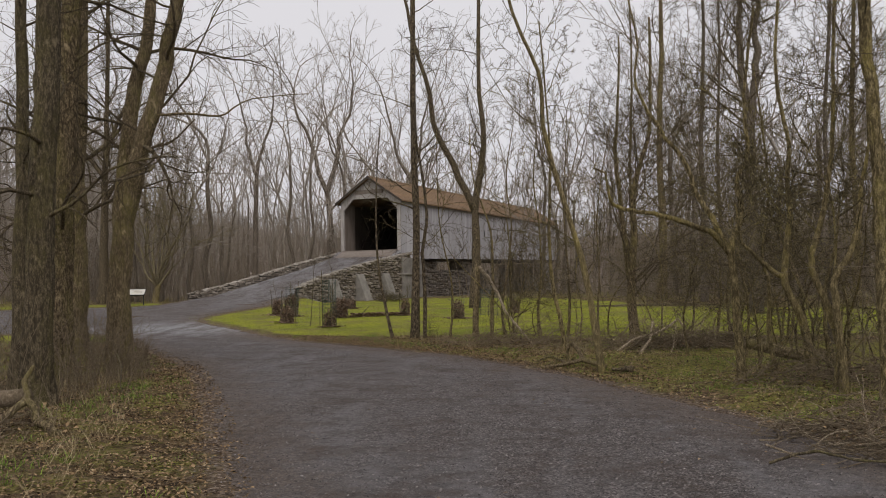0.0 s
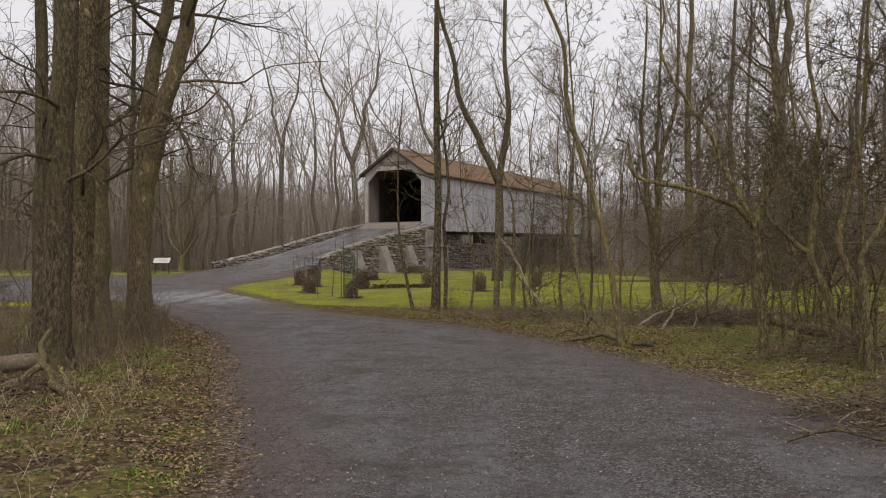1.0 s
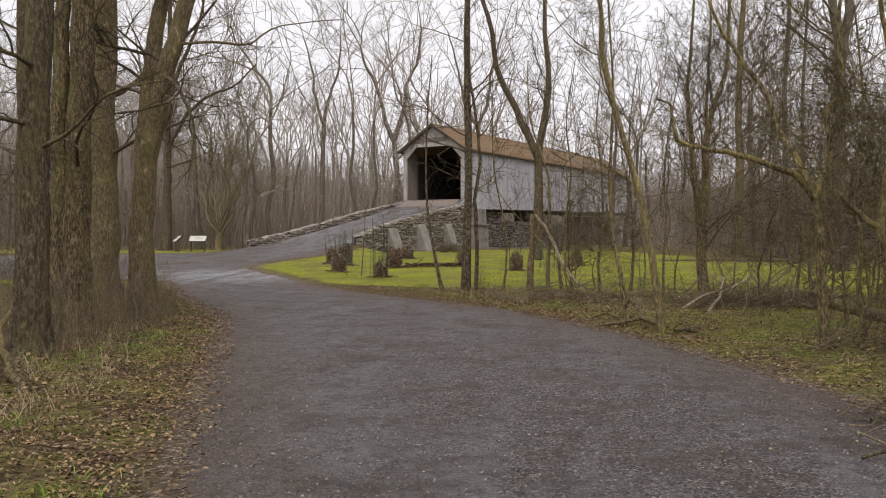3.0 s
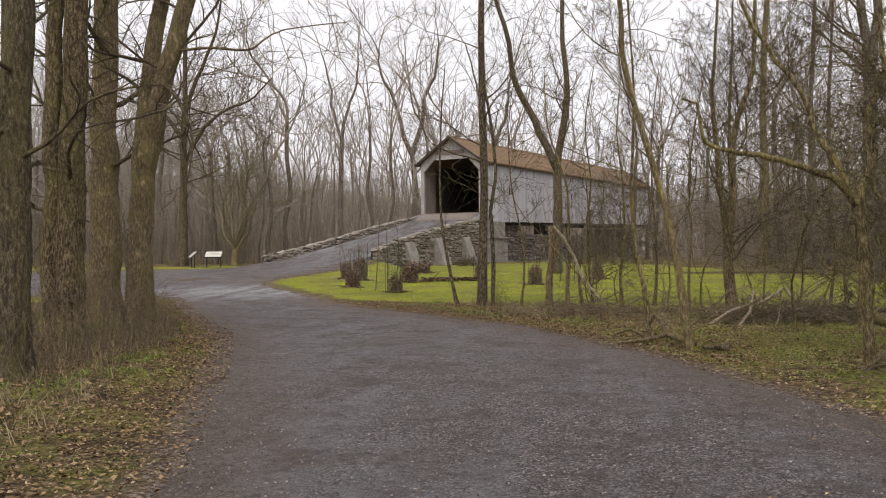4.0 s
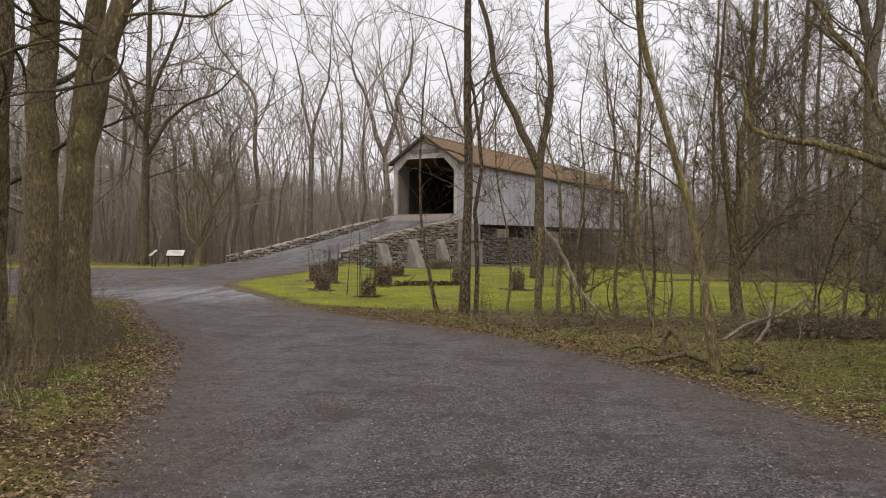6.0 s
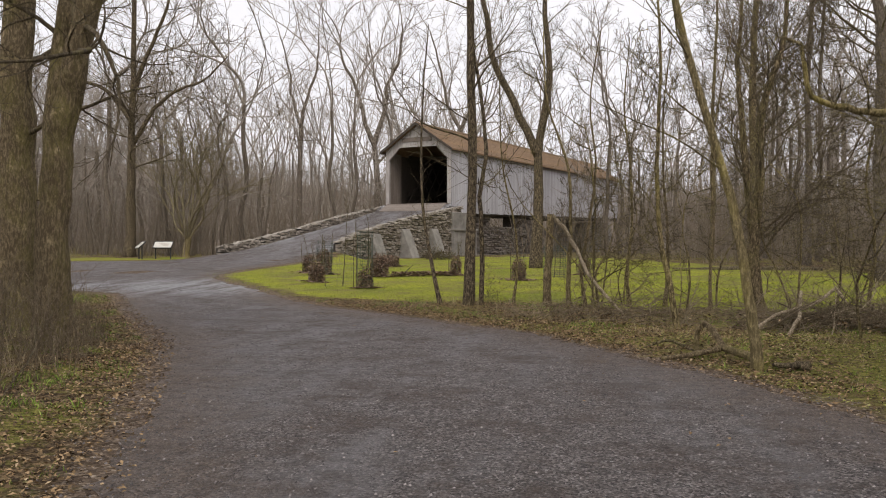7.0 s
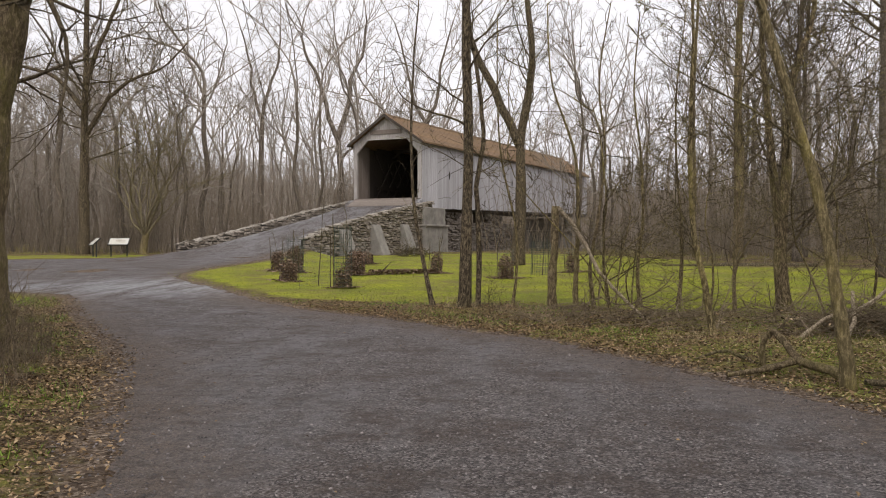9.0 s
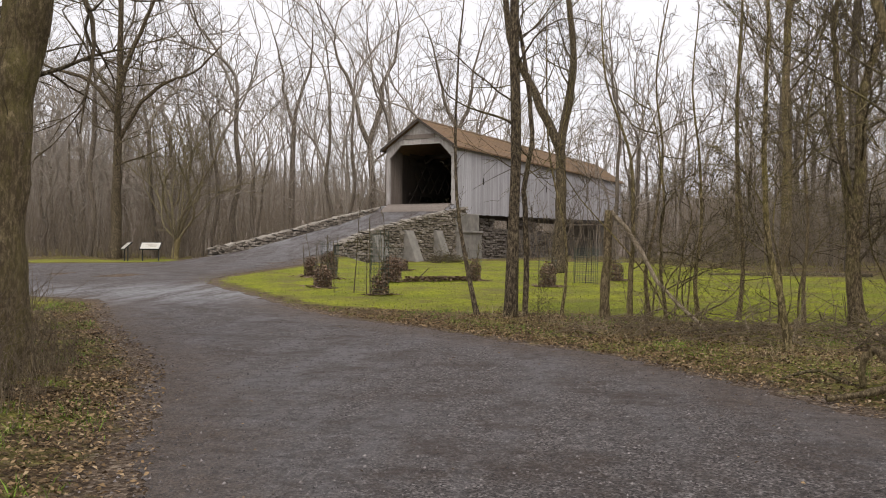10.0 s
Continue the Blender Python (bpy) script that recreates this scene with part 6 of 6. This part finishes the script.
def build_litter():
    rng = random.Random(77)
    spots = np.random.RandomState(7)
    out, cover = ([], []), ([], [])
    for side, count, lo, hi in ((-1, 60000, 0.01, 0.028), (1, 42000, 0.01, 0.026)):
        for x, y, d in verge(spots, side, count):
            patch = noise.noise((x * 0.7, y * 0.7, 9)) + 0.4 * noise.noise((x * 2.3, y * 2.3, 2))
            if d < -0.9 and patch > 0.0 and rng.random() < (0.72 if side < 0 else 0.6):
                continue
            leaf_shape(rng, Vector((x, y, surface_z(x, y, d) + 0.02 * rng.random())), rng.uniform(lo, hi), out, 1.3)
    # thick brown drift along the lawn's edge
    for x, y, d in verge(spots, 1, 60000):
        if x < 3.5 and y > 17.5 and d > -3.2 and rng.random() < 0.75:
            leaf_shape(rng, Vector((x, y, surface_z(x, y, d) + 0.03 * rng.random())), rng.uniform(0.012, 0.03), out, 1.3)
    for x, y, d in verge(spots, 1, 17000):
        if x > 1.5 and d < -0.25 and y < 23.5 and noise.noise((x * 0.8, y * 0.8, 9)) > -0.1:
            for j in range(2):
                leaf_shape(rng, Vector((x + rng.gauss(0, 0.03), y + rng.gauss(0, 0.03), surface_z(x, y, d) + 0.03 * rng.random())), rng.uniform(0.01, 0.024), cover, 0.8)
    for cx, cy, sx, sy, h in ((5.1, 12.1, 1.1, 0.9, 0.22), (5.0, 23.9, 1.2, 0.6, 0.3), (6.2, 17.0, 1.2, 1.1, 0.25), (-5.3, 11.8, 1.0, 1.1, 0.2), (1.6, 25.3, 2.2, 0.7, 0.15)):
        for i in range(1000):
            x, y = rng.gauss(cx, sx), rng.gauss(cy, sy)
            if edge_distance(ROAD, x, y) < 0.15:
                leaf_shape(rng, Vector((x, y, ground_z(x, y) + 0.05 + h * rng.random() ** 2)), rng.uniform(0.015, 0.04), out, 1.5)
    for i in range(420):
        x, y = rng.uniform(-6, 5), rng.uniform(9, 26)
        if -2.2 < -edge_distance(ROAD, x, y) < -0.1:
            leaf_shape(rng, Vector((x, y, ground_z(x, y) + 0.03)), rng.uniform(0.012, 0.028), out, 0.5)
    thing("leaf_litter", from_lists("leaf_litter", out, LEAVES), "curled brown oak leaves scattered over the verges", "leaves", kind="stuff")
    thing("ground_cover", from_lists("ground_cover", cover, COVER), "low pale green creeping leaves over the mossy verge", "ground cover", kind="stuff")

    out, dry, dull = ([], []), ([], []), ([], [])

    def blade(o, x, y, z, h, w, lean):
        a, k = rng.uniform(0, 6.283), len(o[0])
        b = rng.uniform(0, 6.283)
        dx, dy = math.cos(a) * w, math.sin(a) * w
        lx, ly = math.cos(b) * lean * h, math.sin(b) * lean * h
        mx, my, mz = x + lx * 0.45, y + ly * 0.45, z + h * 0.58
        o[0].extend([(x - dx, y - dy, z), (x + dx, y + dy, z), (mx + dx * 0.8, my + dy * 0.8, mz), (mx - dx * 0.8, my - dy * 0.8, mz), (x + lx, y + ly, z + h)])
        o[1].extend([(k, k + 1, k + 2, k + 3), (k + 3, k + 2, k + 4)])

    for side in (-1, 1):
        for x, y, d in verge(spots, side, 7000 if side < 0 else 5000):
            patch = noise.noise((x * 0.7, y * 0.7, 9)) + 0.4 * noise.noise((x * 2.3, y * 2.3, 2))
            if patch > 0.02 and d < -0.35 and (side < 0 or x > 2.5 or rng.random() < 0.1):
                tall = 0.05 + 0.07 * min(1, max(0, patch * 3))
                for j in range(5):
                    xx, yy = x + rng.gauss(0, 0.05), y + rng.gauss(0, 0.05)
                    blade(dull, xx, yy, surface_z(xx, yy, d) - 0.03, rng.uniform(0.35, 1.0) * tall, rng.uniform(0.003, 0.006), rng.uniform(0.3, 1.2))
            elif d < -1.2 and rng.random() < 0.35:
                for j in range(4):
                    blade(dry, x + rng.gauss(0, 0.06), y + rng.gauss(0, 0.06), surface_z(x, y, d) - 0.03, rng.uniform(0.08, 0.3), 0.0028, rng.uniform(0.2, 1.3))
    for i in range(12000):
        x, y = rng.uniform(-14, 12), 27.5 + 20 * rng.random() ** 1.5
        if edge_distance(LAWN, x, y) > -0.3:
            blade(out, x, y, ground_z(x, y) - 0.01, rng.uniform(0.03, 0.08), 0.009, rng.uniform(0.2, 0.8))
    # tall dead weeds round the tree bases
    for i in range(1500):
        x, y = ((rng.gauss(-6.4, 0.7), rng.gauss(18.2, 1.2)), (rng.gauss(-8.0, 2.4), rng.gauss(20.5, 3.8)), (rng.gauss(-6.7, 0.6), rng.gauss(20.6, 1.1)))[i % 3]
        d = edge_distance(ROAD, x, y)
        if d < -1.0 and y > 15:
            blade(dry, x, y, surface_z(x, y, d) - 0.03, (0.12 + 0.75 * rng.random() ** 2) * min(1, (-d - 0.5) / 1.6), 0.0028, rng.uniform(0.05, 0.7))
    thing("grass", from_lists("grass", out, GRASS), "short bright green spring grass blades", "grass", kind="stuff")
    thing("verge_grass", from_lists("verge_grass", dull, VERGE_GRASS), "short olive-green grass tufts among leaf litter on the verges", "grass", kind="stuff")
    thing("dead_weeds", from_lists("dead_weeds", dry, DRY_GRASS), "dry straw-coloured weeds round the tree bases", "weeds", kind="stuff")

    # thin woody stems round the bases of the roadside trees
    b = Build()
    for i in range(1400):
        cx, cy, sx, sy = ((-8.4, 20.0, 1.9, 3.2), (-6.3, 14.6, 0.8, 1.2), (-6.3, 18.6, 0.6, 0.9), (-6.7, 20.8, 0.6, 1.1))[i % 4]
        x, y = rng.gauss(cx, sx), rng.gauss(cy, sy)
        d = edge_distance(ROAD, x, y)
        if d > -0.9 or y < 12.2:
            continue
        z = surface_z(x, y, d)
        h = (0.25 + 1.3 * rng.random() ** 2.0) * min(1, (-d - 0.3) / 1.4)
        p = Vector((x, y, z - 0.05))
        e = Vector((rng.gauss(0, 0.3), rng.gauss(0, 0.3), 1)) * h
        m = p + e * 0.5 + Vector((rng.gauss(0, 0.12), rng.gauss(0, 0.12), 0.12)) * h
        b.tube([p, m, p + e], [0.005, 0.004, 0.0025], 3)
        for j in range(2):
            b.tube([m, m + Vector((rng.gauss(0, 0.3), rng.gauss(0, 0.3), rng.uniform(0.0, 0.5))) * h * 0.5], [0.004, 0.0025], 3)
    thing("brambles", b.mesh("brambles", STICK), "thin bare bramble stems round the roadside trees", "brush", kind="stuff")

    # loose stones on the gravel
    out = ([], [])
    for i in range(34000):
        y = 6.5 + 20 * rng.random() ** 1.7
        x = rng.uniform(-9, 6)
        d = edge_distance(ROAD, x, y)
        if d < -0.5 or (d < -0.1 and rng.random() < 0.6):
            continue
        r = rng.uniform(0.005, 0.014)
        k = len(out[0])
        z = ground_z(x, y) + 0.022
        a = rng.uniform(0, 6.283)
        ring = [(x + math.cos(a + t) * r * rng.uniform(0.7, 1.3), y + math.sin(a + t) * r * rng.uniform(0.7, 1.3), z) for t in (0, 1.57, 3.14, 4.71)]
        out[0].extend(ring + [(x + rng.gauss(0, r * 0.3), y + rng.gauss(0, r * 0.3), z + r * rng.uniform(0.6, 1.1))])
        out[1].extend([(k, k + 1, k + 4), (k + 1, k + 2, k + 4), (k + 2, k + 3, k + 4), (k + 3, k, k + 4)])
    thing("loose_stones", from_lists("loose_stones", out, STONES), "loose angular stones strewn over the gravel road", "stones", kind="stuff")


build_signs()
build_guards()
build_dead_wood()
build_litter()
